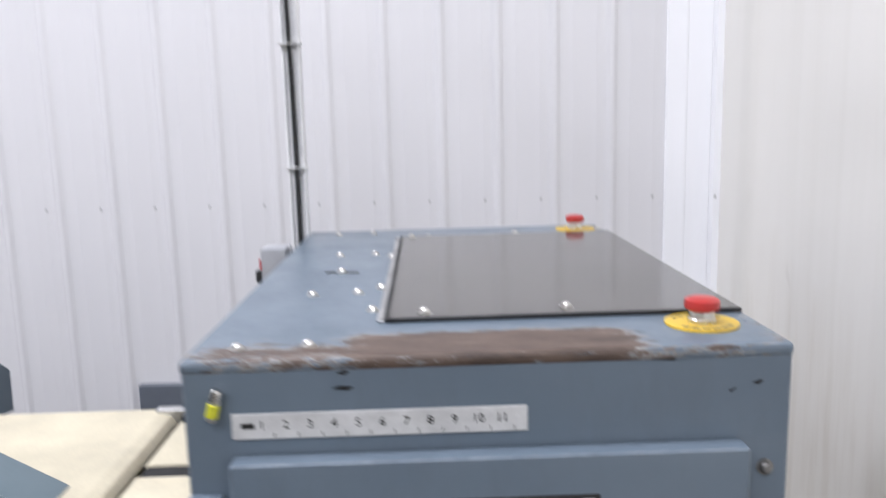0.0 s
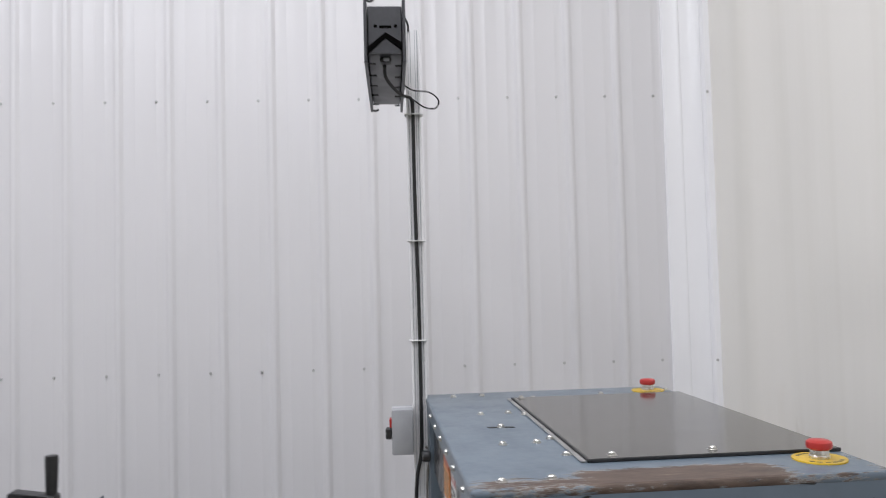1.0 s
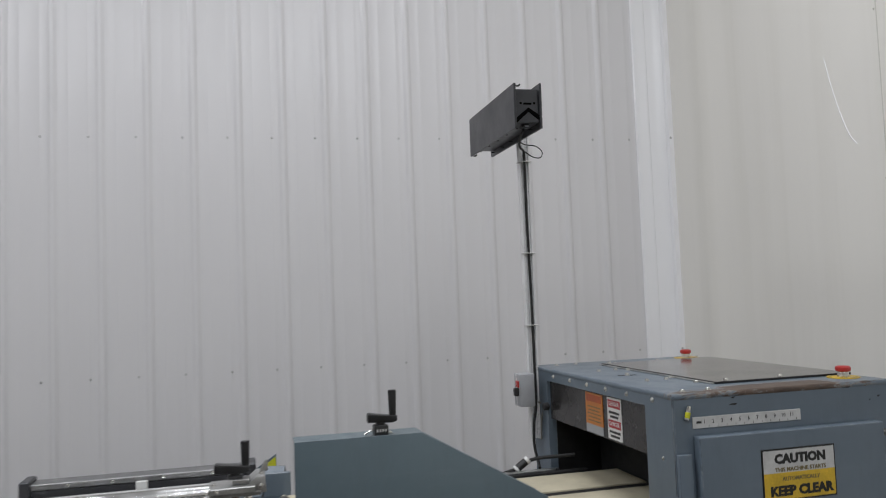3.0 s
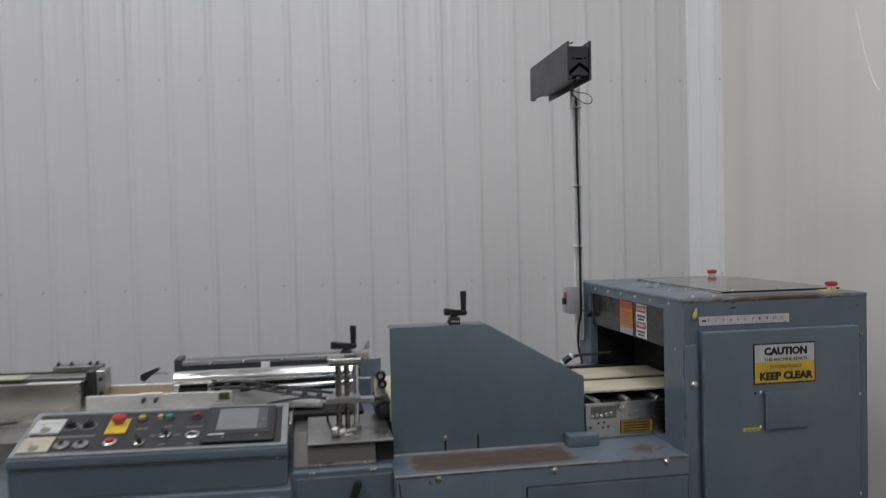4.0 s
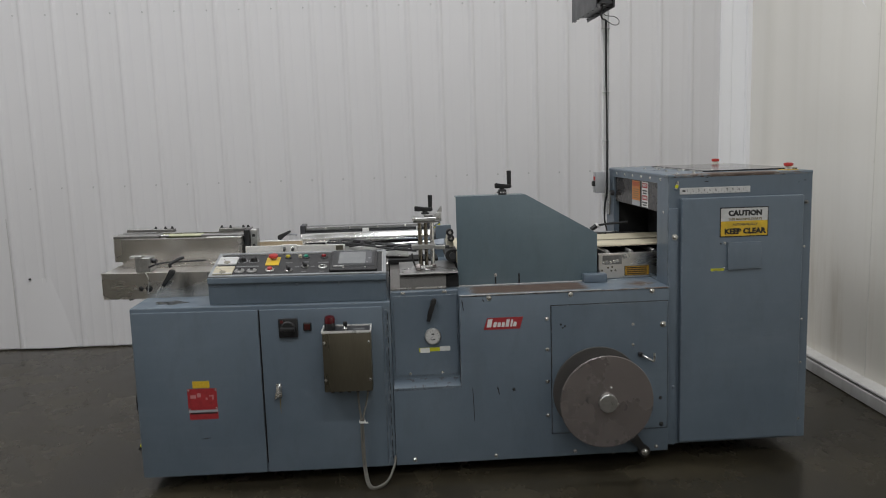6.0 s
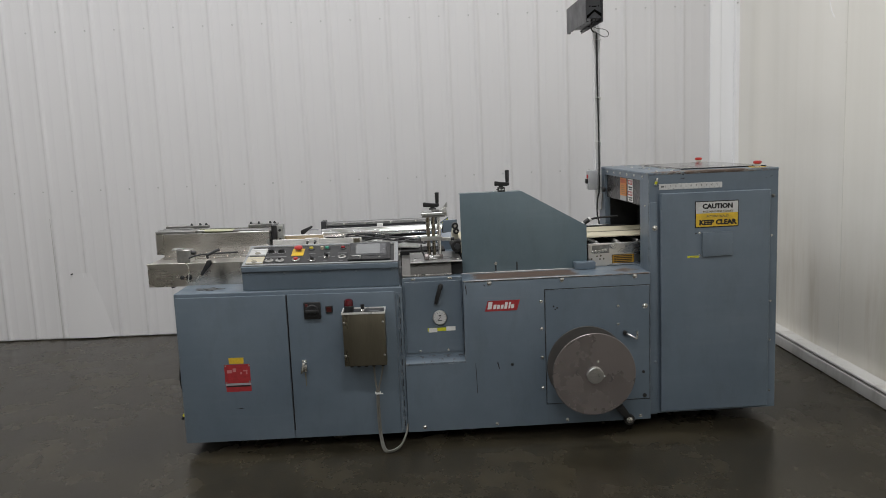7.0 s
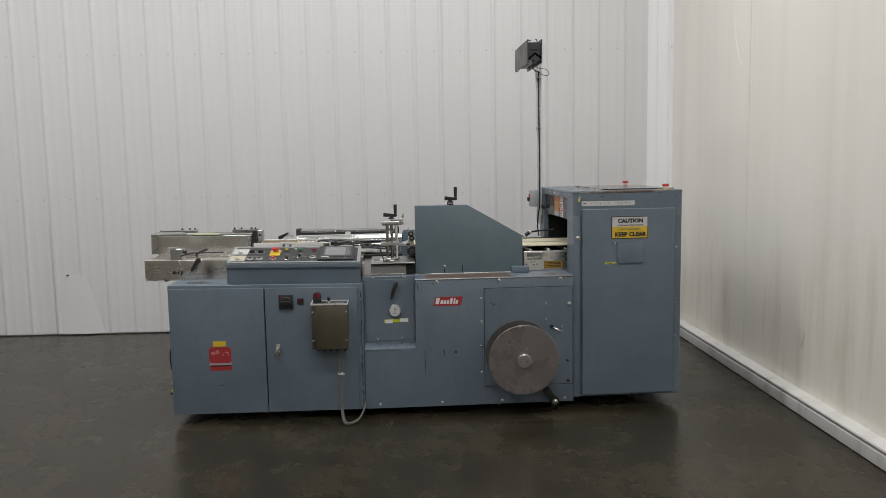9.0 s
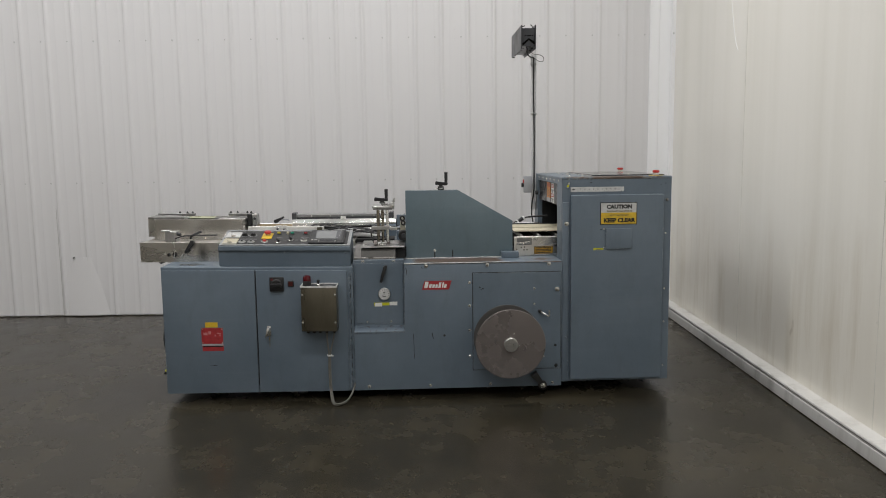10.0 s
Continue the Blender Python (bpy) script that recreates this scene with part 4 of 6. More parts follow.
# tall guard over the sealing head
guard = part("guard", prism(bmesh.new(), [(-0.905, 0.803), (-0.905, 1.211), (-0.588, 1.211), (-0.258, 1.021), (-0.258, 0.803)], "y", 0.22, 0.226, 0.0012), M_GUARD, wrap)
fl = bmesh.new()
prism(fl, [(-0.903, 1.204), (-0.903, 1.2095), (-0.588, 1.2095), (-0.26, 1.0200), (-0.263, 1.0150), (-0.589, 1.204)], "y", 0.2265, 0.312)
part("guard_flange", fl, M_GUARD, guard)
for x in (-0.732, -0.623):
    part("guard_slot", B(x - 0.0035, x + 0.0035, 0.2185, 0.2205, 0.803, 0.849, 0.001), M_INK, guard)
bolt(guard, -0.732, 0.2185, 0.846, "-y", 0.006)
part("guard_foot", B(-0.331, -0.226, 0.165, 0.219, 0.801, 0.838, 0.004, 2), M_PAINT, wrap, "small grey-blue block beside the guard")


def crank(name, x, y, z, arm0, arm1, height, parent, hub=0.026):
    """Black folding hand crank on a square hub."""
    c = part(name, B(x - 0.018, x + 0.018, y - 0.018, y + 0.018, z, z + hub, 0.004, 2), M_BLACK, parent, "black hand crank")
    z += hub - 0.026
    part("neck", lathe(bmesh.new(), (x, y, z + 0.026), (x, y, z + 1), [(0, 0), (0.012, 0), (0.012, 0.007), (0, 0.007)], 16), M_BLACK, c)
    a = bmesh.new()
    prism(a, [(arm0, z + 0.033), (arm0, z + 0.053), (arm0 + 0.006, z + 0.056), ((arm0 + arm1) / 2, z + 0.050), (arm1, z + 0.047), (arm1, z + 0.034), (arm1 - 0.012, z + 0.030)], "y", y - 0.013, y + 0.013, 0.003)
    part("arm", a, M_BLACK, c)
    part("grip", lathe(bmesh.new(), (arm1 - 0.010, y, z + 0.045), (arm1 - 0.007, y, z + 1.045), [(0, 0), (0.008, 0), (0.009, 0.008), (0.0105, height - 0.006), (0.0098, height - 0.001), (0, height)], 16), M_BLACK, c)
    return c


gc = crank("crank", -0.690, 0.244, 1.209, -0.723, -0.648, 0.066, wrap)
for x in (-0.702, -0.695, -0.688, -0.681):
    part("print_mark", B(x, x + 0.004, 0.2252, 0.2262, 1.219, 1.226), M_RULER, gc)
part("crank_clip", tube(bmesh.new(), [(-0.73, 0.24, 1.213), (-0.715, 0.236, 1.222), (-0.70, 0.238, 1.218), (-0.675, 0.238, 1.217), (-0.662, 0.24, 1.214)], 0.0025), M_BOLT, wrap)

# sealing head behind the guard, seen from the tunnel's end
part("discharge_belt", prism(bmesh.new(), [(-0.902, 0.95), (-0.29, 0.95), (-0.268, 0.944), (-0.257, 0.928), (-0.262, 0.908), (-0.285, 0.898), (-0.902, 0.898)], "y", 0.27, 0.80, 0.001), M_BELT, wrap, "cream discharge belt with rounded nose")
# bed below the belt, near black as if in deep shade
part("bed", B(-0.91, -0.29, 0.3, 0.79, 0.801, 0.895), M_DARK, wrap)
part("rear_rail", B(-0.52, -0.02, 0.90, 0.94, 0.835, 0.885, 0.003), M_PAINT, wrap)
part("rail_link", B(-0.40, -0.05, 0.86, 0.895, 0.80, 0.838, 0.003), M_ALU, wrap)

# perforated cover behind the guard and the faceted hood at the rear
pc = part("perforated_cover", prism(bmesh.new(), [(0.318, 1.065), (0.318, 1.118), (0.322, 1.122), (0.438, 1.122), (0.442, 1.118), (0.442, 1.065)], "x", -0.80, -0.492, 0.002), M_GREYBOX, wrap, "light grey perforated cover")
for k in range(11):
    for q in range(2):
        sl = part("vent_slot", prism(bmesh.new(), [(-0.024, -0.004), (0.020, -0.004), (0.024, 0.004), (-0.020, 0.004)], "z", 0, 0.0008), M_CABLEGREY, pc)
        sl.matrix_local = pose(-0.775 + k * 0.0262, 0.350 + q * 0.060, 1.1218, 0, 0, 62)
hd_bm = bmesh.new()
hv = [hd_bm.verts.new(v) for v in ((-0.95, 1.22, 0.962), (-0.885, 1.22, 0.958), (-0.905, 1.14, 0.875), (-0.975, 1.14, 0.88), (-0.870, 1.29, 0.895), (-0.872, 1.29, 0.78), (-1.0, 1.29, 0.78), (-0.965, 1.29, 0.958),
                                   (-0.905, 1.14, 0.78), (-0.975, 1.14, 0.78))]
for q in ((0, 1, 2, 3), (1, 4, 5, 8, 2), (3, 2, 8, 9), (0, 7, 4, 1), (0, 3, 9, 6, 7), (7, 6, 5, 4), (9, 8, 5, 6)):
    hd_bm.faces.new([hv[k] for k in q])
hood = part("rear_hood", hd_bm, M_PAINT, wrap, "grey-blue faceted hood behind the machine")
part("hood_bracket", B(-0.985, -0.88, 0.931, 1.16, 0.72, 0.80, 0.003), M_PAINT, hood)
part("hood_fin", prism(bmesh.new(), [(-1.075, 0.89), (-0.914, 0.996), (-0.913, 0.945), (-0.95, 0.83), (-1.075, 0.83)], "y", 1.255, 1.261), M_PAINT, hood)
part("yellow_sticker", prism(bmesh.new(), [(-0.953, 0.960), (-0.916, 0.987), (-0.915, 0.954), (-0.953, 0.946)], "y", 1.253, 1.2545), M_YELLOW2, hood)

# recessed bay between film housing and cabinet
part("recess_ledge", prism(bmesh.new(), [(-0.001, 0.395), (-0.001, 0.402), (0.045, 0.428), (0.05, 0.428), (0.05, 0.395)], "x", -1.216, hx0 - 0.0015), machine_paint("grey_blue_enamel_scuffed", (), 0.5), housing)
rp = part("recess_panel", B(-1.2165, hx0 - 0.001, 0.05, 0.90, 0.401, 0.818, 0.002), M_PAINT, wrap)
part("recess_sheet", B(-1.205, hx0 - 0.008, 0.046, 0.0505, 0.442, 0.80, 0.001), M_PAINT, rp)
for x, z in ((-1.14, 0.452), (-1.0, 0.452), (-1.165, 0.812), (-1.155, 0.812), (-0.985, 0.812), (-0.975, 0.812)):
    bolt(rp, x, 0.0455 if z < 0.7 else 0.05, z, "-y", 0.0045)
lv = part("lever_handle", prism(bmesh.new(), [(-1.064, 0.691), (-1.048, 0.688), (-1.040, 0.715), (-1.034, 0.742), (-1.020, 0.768), (-1.016, 0.786), (-1.028, 0.791), (-1.040, 0.782), (-1.046, 0.757), (-1.052, 0.722)], "y", 0.012, 0.034, 0.004), M_BLACK, wrap, "black cast lever handle")
part("lever_shaft", R((-1.028, 0.045, 0.776), (-1.028, 0.03, 0.776), 0.009, 14), M_BLACK, lv)
gx, gz = -1.037, 0.619
ga = part("pressure_gauge", lathe(bmesh.new(), (gx, 0.047, gz), (gx, -1, gz), [(0, 0), (0.035, 0), (0.036, 0.004), (0.036, 0.016), (0.033, 0.019), (0.0, 0.019)], 32), M_ALU, wrap, "round white pressure gauge")
part("dial", lathe(bmesh.new(), (gx, 0.0285, gz), (gx, -1, gz), [(0, 0), (0.031, 0), (0.031, 0.001), (0, 0.001)], 32), M_RULER, ga)
for k in range(11):
    a = radians(-135 + 27 * k)
    t_ = part("tick", B(-0.0006, 0.0006, -0.0003, 0.0, -0.003, 0.003), M_INK, ga)
    t_.matrix_local = pose(gx + 0.026 * math.sin(a), 0.0274, gz + 0.026 * math.cos(a), 0, math.degrees(a), 0)
part("needle", prism(bmesh.new(), [(gx - 0.0155, gz - 0.0125), (gx - 0.0147, gz - 0.0132), (gx + 0.003, gz + 0.002), (gx + 0.002, gz + 0.003)], "y", 0.0268, 0.0274), M_INK, ga)
part("print_bar", B(gx - 0.01, gx + 0.01, 0.0270, 0.0275, gz - 0.015, gz - 0.011), M_INK, ga)
part("print_bar", B(gx - 0.006, gx + 0.006, 0.0270, 0.0275, gz + 0.008, gz + 0.014), M_INK, ga)
st = part("sticker_strip", B(-1.10, -0.965, 0.0445, 0.0463, 0.549, 0.566), M_YELLOW2, wrap, "yellow strip with two white stickers")
part("white_sticker", B(-1.094, -1.052, 0.0438, 0.0446, 0.544, 0.565), M_WHITE, st)
part("white_sticker", B(-1.008, -0.962, 0.0438, 0.0446, 0.549, 0.570), M_WHITE, st)

# electrical cabinet
cx0, cx1, cz0, cz1 = -2.311, -1.2175, 0.048, 0.786
cab = part("electrical_cabinet", B(cx0, cx1, 0.012, 0.93, cz0, cz1, 0.006, 3), M_PAINT, wrap)
dl = part("door", box(bmesh.new(), cx0 + 0.008, -1.7785, 0.0, 0.0115, 0.052, 0.768, 0.004, 2), M_PAINT, cab)
dr = part("door", box(bmesh.new(), -1.7715, -1.252, 0.0, 0.0115, 0.052, 0.768, 0.004, 2), M_PAINT, cab)
blot = [(-2.17 + 0.07 * math.cos(a) * (1 + 0.16 * math.sin(3 * a + 1)), 0.12 + 0.038 * math.sin(a) * (1 + 0.3 * math.cos(5 * a))) for a in (2 * math.pi * k / 28 for k in range(28))]
part("grease_smear", prism(bmesh.new(), blot, "z", cz1, cz1 + 0.0008), surface("grease", (0.055, 0.06, 0.066), 0.3, 0.0, 0.5, 40, 150, 0.02), cab, "dark grease smear on the top")
part("door_gap", B(-1.7780, -1.7720, 0.0105, 0.0125, 0.09, 0.765), M_INK, cab)
hg = bmesh.new()
for k in range(24):
    z = 0.07 + k * 0.0285
    rod(hg, (-1.236, 0.009, z), (-1.236, 0.009, z + 0.0265), 0.0045, 10)
box(hg, -1.250, -1.222, 0.0095, 0.0118, 0.06, 0.76)
part("piano_hinge", hg, M_PAINT, cab)
for k in range(13):
    part("hinge_slot", B(-1.2325, -1.2295, 0.0040, 0.0095, 0.085 + k * 0.052, 0.115 + k * 0.052), M_INK, cab)
hd = part("handle_plate", B(-1.719, -1.696, -0.006, 0.0005, 0.385, 0.447, 0.004, 2), M_CHROME, cab, "chrome quarter-turn latch")
part("latch_neck", lathe(bmesh.new(), (-1.7075, -0.005, 0.428), (-1.7075, -1, 0.428), [(0, 0), (0.011, 0), (0.011, 0.012), (0.008, 0.016), (0, 0.016)], 16), M_CHROME, hd)
part("latch_handle", prism(bmesh.new(), [(-1.716, 0.441), (-1.700, 0.442), (-1.697, 0.420), (-1.707, 0.398), (-1.727, 0.380), (-1.722, 0.398), (-1.714, 0.416)], "y", -0.036, -0.020, 0.004), M_CHROME, hd)
part("drip_mark", prism(bmesh.new(), [(-1.706, 0.315), (-1.704, 0.315), (-1.7025, 0.38), (-1.708, 0.38)], "y", -0.0005, 0.0005), M_FADED, dr, "dark run below the latch")
sw = part("disconnect_switch", B(-1.693, -1.611, -0.016, 0.0005, 0.648, 0.731, 0.006, 2), M_BLACK, cab, "black rotary disconnect switch with red grip")
part("grip_disc", lathe(bmesh.new(), (-1.652, -0.016, 0.689), (-1.652, -1, 0.689), [(0, 0), (0.031, 0), (0.031, 0.006), (0.027, 0.010), (0, 0.010)], 28), M_BLACK, sw)
part("rotary_grip", B(-1.683, -1.621, -0.046, -0.026, 0.682, 0.697, 0.004, 2), M_BLACK, sw)
part("red_flag", B(-1.684, -1.672, -0.0175, -0.0158, 0.712, 0.724), plain("dark_red_print", (0.10, 0.015, 0.015), 0.4), sw)
sq = part("indicator_window", B(-1.589, -1.555, -0.010, 0.0005, 0.674, 0.710, 0.003), M_BLACK, cab)
part("lens", B(-1.584, -1.560, -0.0125, -0.0098, 0.680, 0.704, 0.001), plain("dark_red_lens", (0.07, 0.018, 0.016), 0.2), sq)
rl = part("warning_label", B(-2.095, -1.972, -0.0015, 0.0004, 0.344, 0.437), M_REDLAB, cab, "red warning labels under a yellow label")
for x0, x1, z0, z1 in ((-2.083, -2.06, 0.395, 0.41), (-2.055, -2.04, 0.40, 0.418), (-2.02, -2.012, 0.388, 0.398), (-2.005, -1.985, 0.402, 0.408), (-1.992, -1.986, 0.388, 0.406)):
    part("print_bar", B(x0, x1, -0.0021, -0.0014, z0, z1), plain("pink_print", (0.5, 0.2, 0.2), 0.5), rl)
rl2 = part("warning_strip", B(-2.092, -1.971, -0.0015, 0.0004, 0.302, 0.333), M_REDLAB, cab)
part("print_bar", B(-2.088, -1.975, -0.0021, -0.0014, 0.326, 0.3325), M_INK, rl2)
part("pale_strip", B(-2.094, -1.972, -0.0012, 0.0004, 0.3335, 0.3435), M_GREYBOX, rl)
for x in (-2.09, -1.977):
    for z in (0.35, 0.431):
        bolt(rl, x, -0.0014, z, "-y", 0.003)
part("yellow_label", B(-2.071, -2.0, -0.0015, 0.0004, 0.440, 0.470), M_YELLOW, dl)
part("smudge", prism(bmesh.new(), [(-2.055, 0.215), (-2.02, 0.219), (-2.01, 0.217), (-2.03, 0.214)], "y", -0.0005, 0.0005), M_INK, dl)

# stainless control box on the cabinet door
M_RIM = surface("bright_box_rim", (0.78, 0.77, 0.74), 0.3, 0.4, 0.08, 9, 120, 0.03)
M_FLEX = surface("pale_grey_cable", (0.155, 0.148, 0.13), 0.45, 0.0, 0.15, 30, 160, 0.1)
jb = part("control_box", B(-1.502, -1.302, -0.118, 0.0, 0.437, 0.688, 0.003, 2), M_BOX, wrap, "brown-tinted stainless control box")
lid = bmesh.new()
ring_plate(lid, "z", 0.6875, 0.696, (-1.505, -1.299, -0.121, 0.0), (-1.4985, -1.3055, -0.1145, -0.004))
part("box_rim", lid, M_RIM, jb, "bright bent rim")
part("box_top", B(-1.4985, -1.3055, -0.1145, -0.004, 0.6882, 0.690), M_BLACK, jb)
part("maker_strip", B(-1.375, -1.328, -0.075, -0.05, 0.6902, 0.6908), plain("grey_print", (0.16, 0.16, 0.16), 0.5), jb)
part("indicator_dot", B(-1.352, -1.346, -0.098, -0.092, 0.6902, 0.6910), M_REDLAB, jb)
bl = part("beacon", lathe(bmesh.new(), (-1.472, -0.06, 0.690), (-1.472, -0.06, 2), [(0, 0), (0.023, 0), (0.023, 0.028), (0.020, 0.031), (0, 0.031)], 24), M_BLACK, jb)
part("lens", lathe(bmesh.new(), (-1.472, -0.06, 0.719), (-1.472, -0.06, 2), [(0, 0), (0.0225, 0), (0.0225, 0.017), (0.019, 0.027), (0.010, 0.031), (0, 0.032)], 24), plain("red_beacon_lens", (0.075, 0.005, 0.008), 0.12), bl, "dark red lens")
tg = part("toggle", lathe(bmesh.new(), (-1.407, -0.07, 0.690), (-1.407, -0.07, 2), [(0, 0), (0.012, 0), (0.012, 0.007), (0.007, 0.012), (0, 0.013)], 18), M_BOLT, jb)
part("knob", lathe(bmesh.new(), (-1.407, -0.07, 0.700), (-1.407, -0.07, 2), [(0, 0), (0.006, 0), (0.009, 0.012), (0.009, 0.024), (0, 0.026)], 16), M_BLACK, tg)
for x in (-1.495, -1.311):
    for z in (0.488, 0.647):
        bolt(jb, x, -0.118, z, "-y", 0.0045)
for x in (-1.474, -1.440, -1.405, -1.368, -1.324):
    part("cable_gland", lathe(bmesh.new(), (x, -0.06, 0.437), (x, -0.06, -1), [(0, 0), (0.0135, 0), (0.0135, 0.010), (0.010, 0.012), (0.0085, 0.020), (0, 0.020)], 12), M_BLACK, jb)
part("cable", tube(bmesh.new(), [(-1.368, -0.06, 0.420), (-1.366, -0.06, 0.36), (-1.360, -0.059, 0.295), (-1.361, -0.060, 0.2), (-1.357, -0.070, 0.09), (-1.340, -0.105, 0.014), (-1.302, -0.116, 0.0065), (-1.258, -0.085, 0.020), (-1.228, -0.03, 0.060), (-1.222, 0.006, 0.085)], 0.0048), M_FLEX, jb, "pale grey flexible cable")
part("cable", tube(bmesh.new(), [(-1.324, -0.06, 0.420), (-1.336, -0.06, 0.36), (-1.351, -0.062, 0.295), (-1.352, -0.066, 0.2), (-1.348, -0.076, 0.09), (-1.332, -0.112, 0.022), (-1.299, -0.122, 0.0145), (-1.254, -0.088, 0.030), (-1.226, -0.03, 0.070), (-1.219, 0.006, 0.095)], 0.0040), M_FLEX, jb, "pale grey flexible cable")
part("cable_tie", lathe(bmesh.new(), (-1.3555, -0.0605, 0.279), (-1.3555, -0.0605, 0.289), [(0.012, 0), (0.0145, 0.001), (0.0145, 0.009), (0.012, 0.010)], 12), M_WHITE, jb)
part("tie_tail", B(-1.358, -1.330, -0.077, -0.075, 0.281, 0.286), M_WHITE, jb)

# sloping control console on the cabinet
ux0, ux1 = -1.985, -1.230
FY, FZ, BY, BZ = 0.030, 0.903, 0.302, 0.967
con = part("control_console", prism(bmesh.new(), [(0.045, cz1 + 0.001), (0.045, 0.876), (FY, 0.879), (FY, FZ), (BY, BZ), (BY, cz1 + 0.001)], "x", ux0, ux1, 0.003), M_PAINT, wrap)
for x in (-1.956, -1.783, -1.610, -1.435, -1.258):
    bolt(con, x, 0.045, 0.866, "-y", 0.0045, mat=M_PAINT)
SLOPE = math.degrees(math.atan2(BZ - FZ, BY - FY))
LEN = math.hypot(BZ - FZ, BY - FY)


def on_slope(u, v, h=0.0):
    """Pose on the console's face: u along the machine, v up the slope (0 to 1), h above it."""
    a = radians(SLOPE)
    return pose(u, FY + (BY - FY) * v - h * math.sin(a), FZ + (BZ - FZ) * v + h * math.cos(a), SLOPE, 0, 0)


def slope_part(name, bm, mat, u, v, h=0.0, parent=None, label=""):
    ob = part(name, bm, mat, parent or con, label)
    ob.matrix_local = on_slope(u, v, h)
    return ob


def cB(w, d, h, bevel=0.0):
    return B(-w / 2, w / 2, -d / 2, d / 2, 0, h, bevel)


def turned(*prof, segs=24):
    return lathe(bmesh.new(), (0, 0, 0), (0, 0, 1), list(prof), segs)


M_FRAME = surface("rubbed_grey_frame", (0.33, 0.345, 0.355), 0.34, 0.35, 0.2, 22, 150, 0.05)
face = slope_part("panel_face", cB(0.715, LEN * 0.86, 0.002), M_PANEL, (ux0 + ux1) / 2 + 0.002, 0.52, 0.0004, None, "black printed control panel")
fr = bmesh.new()
ring_plate(fr, "z", 0.0, 0.006, (-0.376, 0.376, -LEN * 0.485, LEN * 0.485), (-0.362, 0.362, -LEN * 0.435, LEN * 0.435))
slope_part("panel_frame", fr, M_FRAME, (ux0 + ux1) / 2 + 0.002, 0.505, 0.0005)
fr = bmesh.new()
ring_plate(fr, "z", 0.0, 0.0035, (-0.362, 0.362, -LEN * 0.435, LEN * 0.435), (-0.3585, 0.3585, -LEN * 0.422, LEN * 0.422))
slope_part("panel_trim", fr, M_GREYLINE, (ux0 + ux1) / 2 + 0.002, 0.505, 0.0008)
M_METERHUB = plain("meter_hub_grey", (0.22, 0.20, 0.15), 0.4)
for v, mat in ((0.655, M_RULER), (0.262, M_CREAMP)):
    me_ = slope_part("panel_meter", cB(0.083, 0.088, 0.007, 0.002), mat, -1.928, v, 0.002, None, "square panel meter")
    d = part("meter_hub", turned((0, 0), (0.014, 0), (0.014, 0.003), (0, 0.0035)), M_METERHUB, me_)
    d.location = (0, -0.026, 0.0068)
    p = part("print_bar", cB(0.07, 0.004, 0.0005), plain("pale_print", (0.45, 0.44, 0.40), 0.5), me_)
    p.location = (0, 0.02, 0.0071)
    p = part("bezel_foot", cB(0.081, 0.010, 0.0012), M_RULER, me_)
    p.location = (0, -0.038, 0.0068)
    p = part("needle", cB(0.0015, 0.036, 0.0008), M_INK, me_)
    p.matrix_local = pose(-0.010, -0.004, 0.0074, 0, 0, 30)
for u in (-1.866, -1.816):
    k = slope_part("rotary_knob", turned((0, 0), (0.020, 0), (0.020, 0.002), (0.016, 0.003), (0.013, 0.016), (0.0, 0.017)), M_BLACK, u, 0.665, 0.0024, None, "black rotary knob")
    rg = part("dial_ring", turned((0.0195, 0.0), (0.0235, 0.0), (0.0235, 0.001), (0.0195, 0.001)), plain("grey_ring", (0.26, 0.26, 0.26), 0.4), k)
    part("pointer", B(-0.003, 0.003, -0.016, 0.016, 0.014, 0.020, 0.001), M_BLACK, k)
for u in (-1.860, -1.808):
    k = slope_part("dial", turned((0, 0), (0.020, 0), (0.022, 0.004), (0.019, 0.007), (0.009, 0.008), (0.009, 0.012), (0, 0.013)), plain("dial_grey", (0.34, 0.34, 0.33), 0.32, 0.6), u, 0.240, 0.0024, None, "silver graduated dial")
    part("dial_hub", turned((0, 0.0125), (0.008, 0.0125), (0.007, 0.016), (0, 0.016)), M_BLACK, k)
    slope_part("print_bar", cB(0.05, 0.008, 0.0008), plain("grey_print_pale", (0.22, 0.22, 0.22), 0.5), u, 0.435, 0.0024, con)
    slope_part("print_bar", cB(0.05, 0.006, 0.0008), plain("grey_print_dim", (0.15, 0.15, 0.15), 0.5), u, 0.115, 0.0024, con)
es = slope_part("stop_plate", cB(0.060, 0.092, 0.003, 0.001), M_YELLOW, -1.730, 0.615, 0.0024, None, "yellow plate with red mushroom button")
e1 = part("stop_collar", turned((0, 0), (0.016, 0), (0.016, 0.003), (0.013, 0.005), (0.013, 0.010), (0, 0.010)), M_BOLT, es)
e1.location = (0, 0.022, 0.003)
e2 = part("stop_button", turned((0, 0), (0.014, 0), (0.0205, 0.004), (0.0215, 0.009), (0.019, 0.014), (0.010, 0.0165), (0, 0.017)), M_RED, es)
e2.location = (0, 0.022, 0.010)
k = slope_part("push_button", turned((0, 0), (0.020, 0), (0.020, 0.004), (0.015, 0.006), (0.015, 0.005), (0, 0.005)), M_BOLT, -1.731, 0.265, 0.0024, None, "red push button in a chrome ring")
part("cap", turned((0, 0.004), (0.011, 0.004), (0.011, 0.012), (0.009, 0.014), (0, 0.014)), M_RED, k)
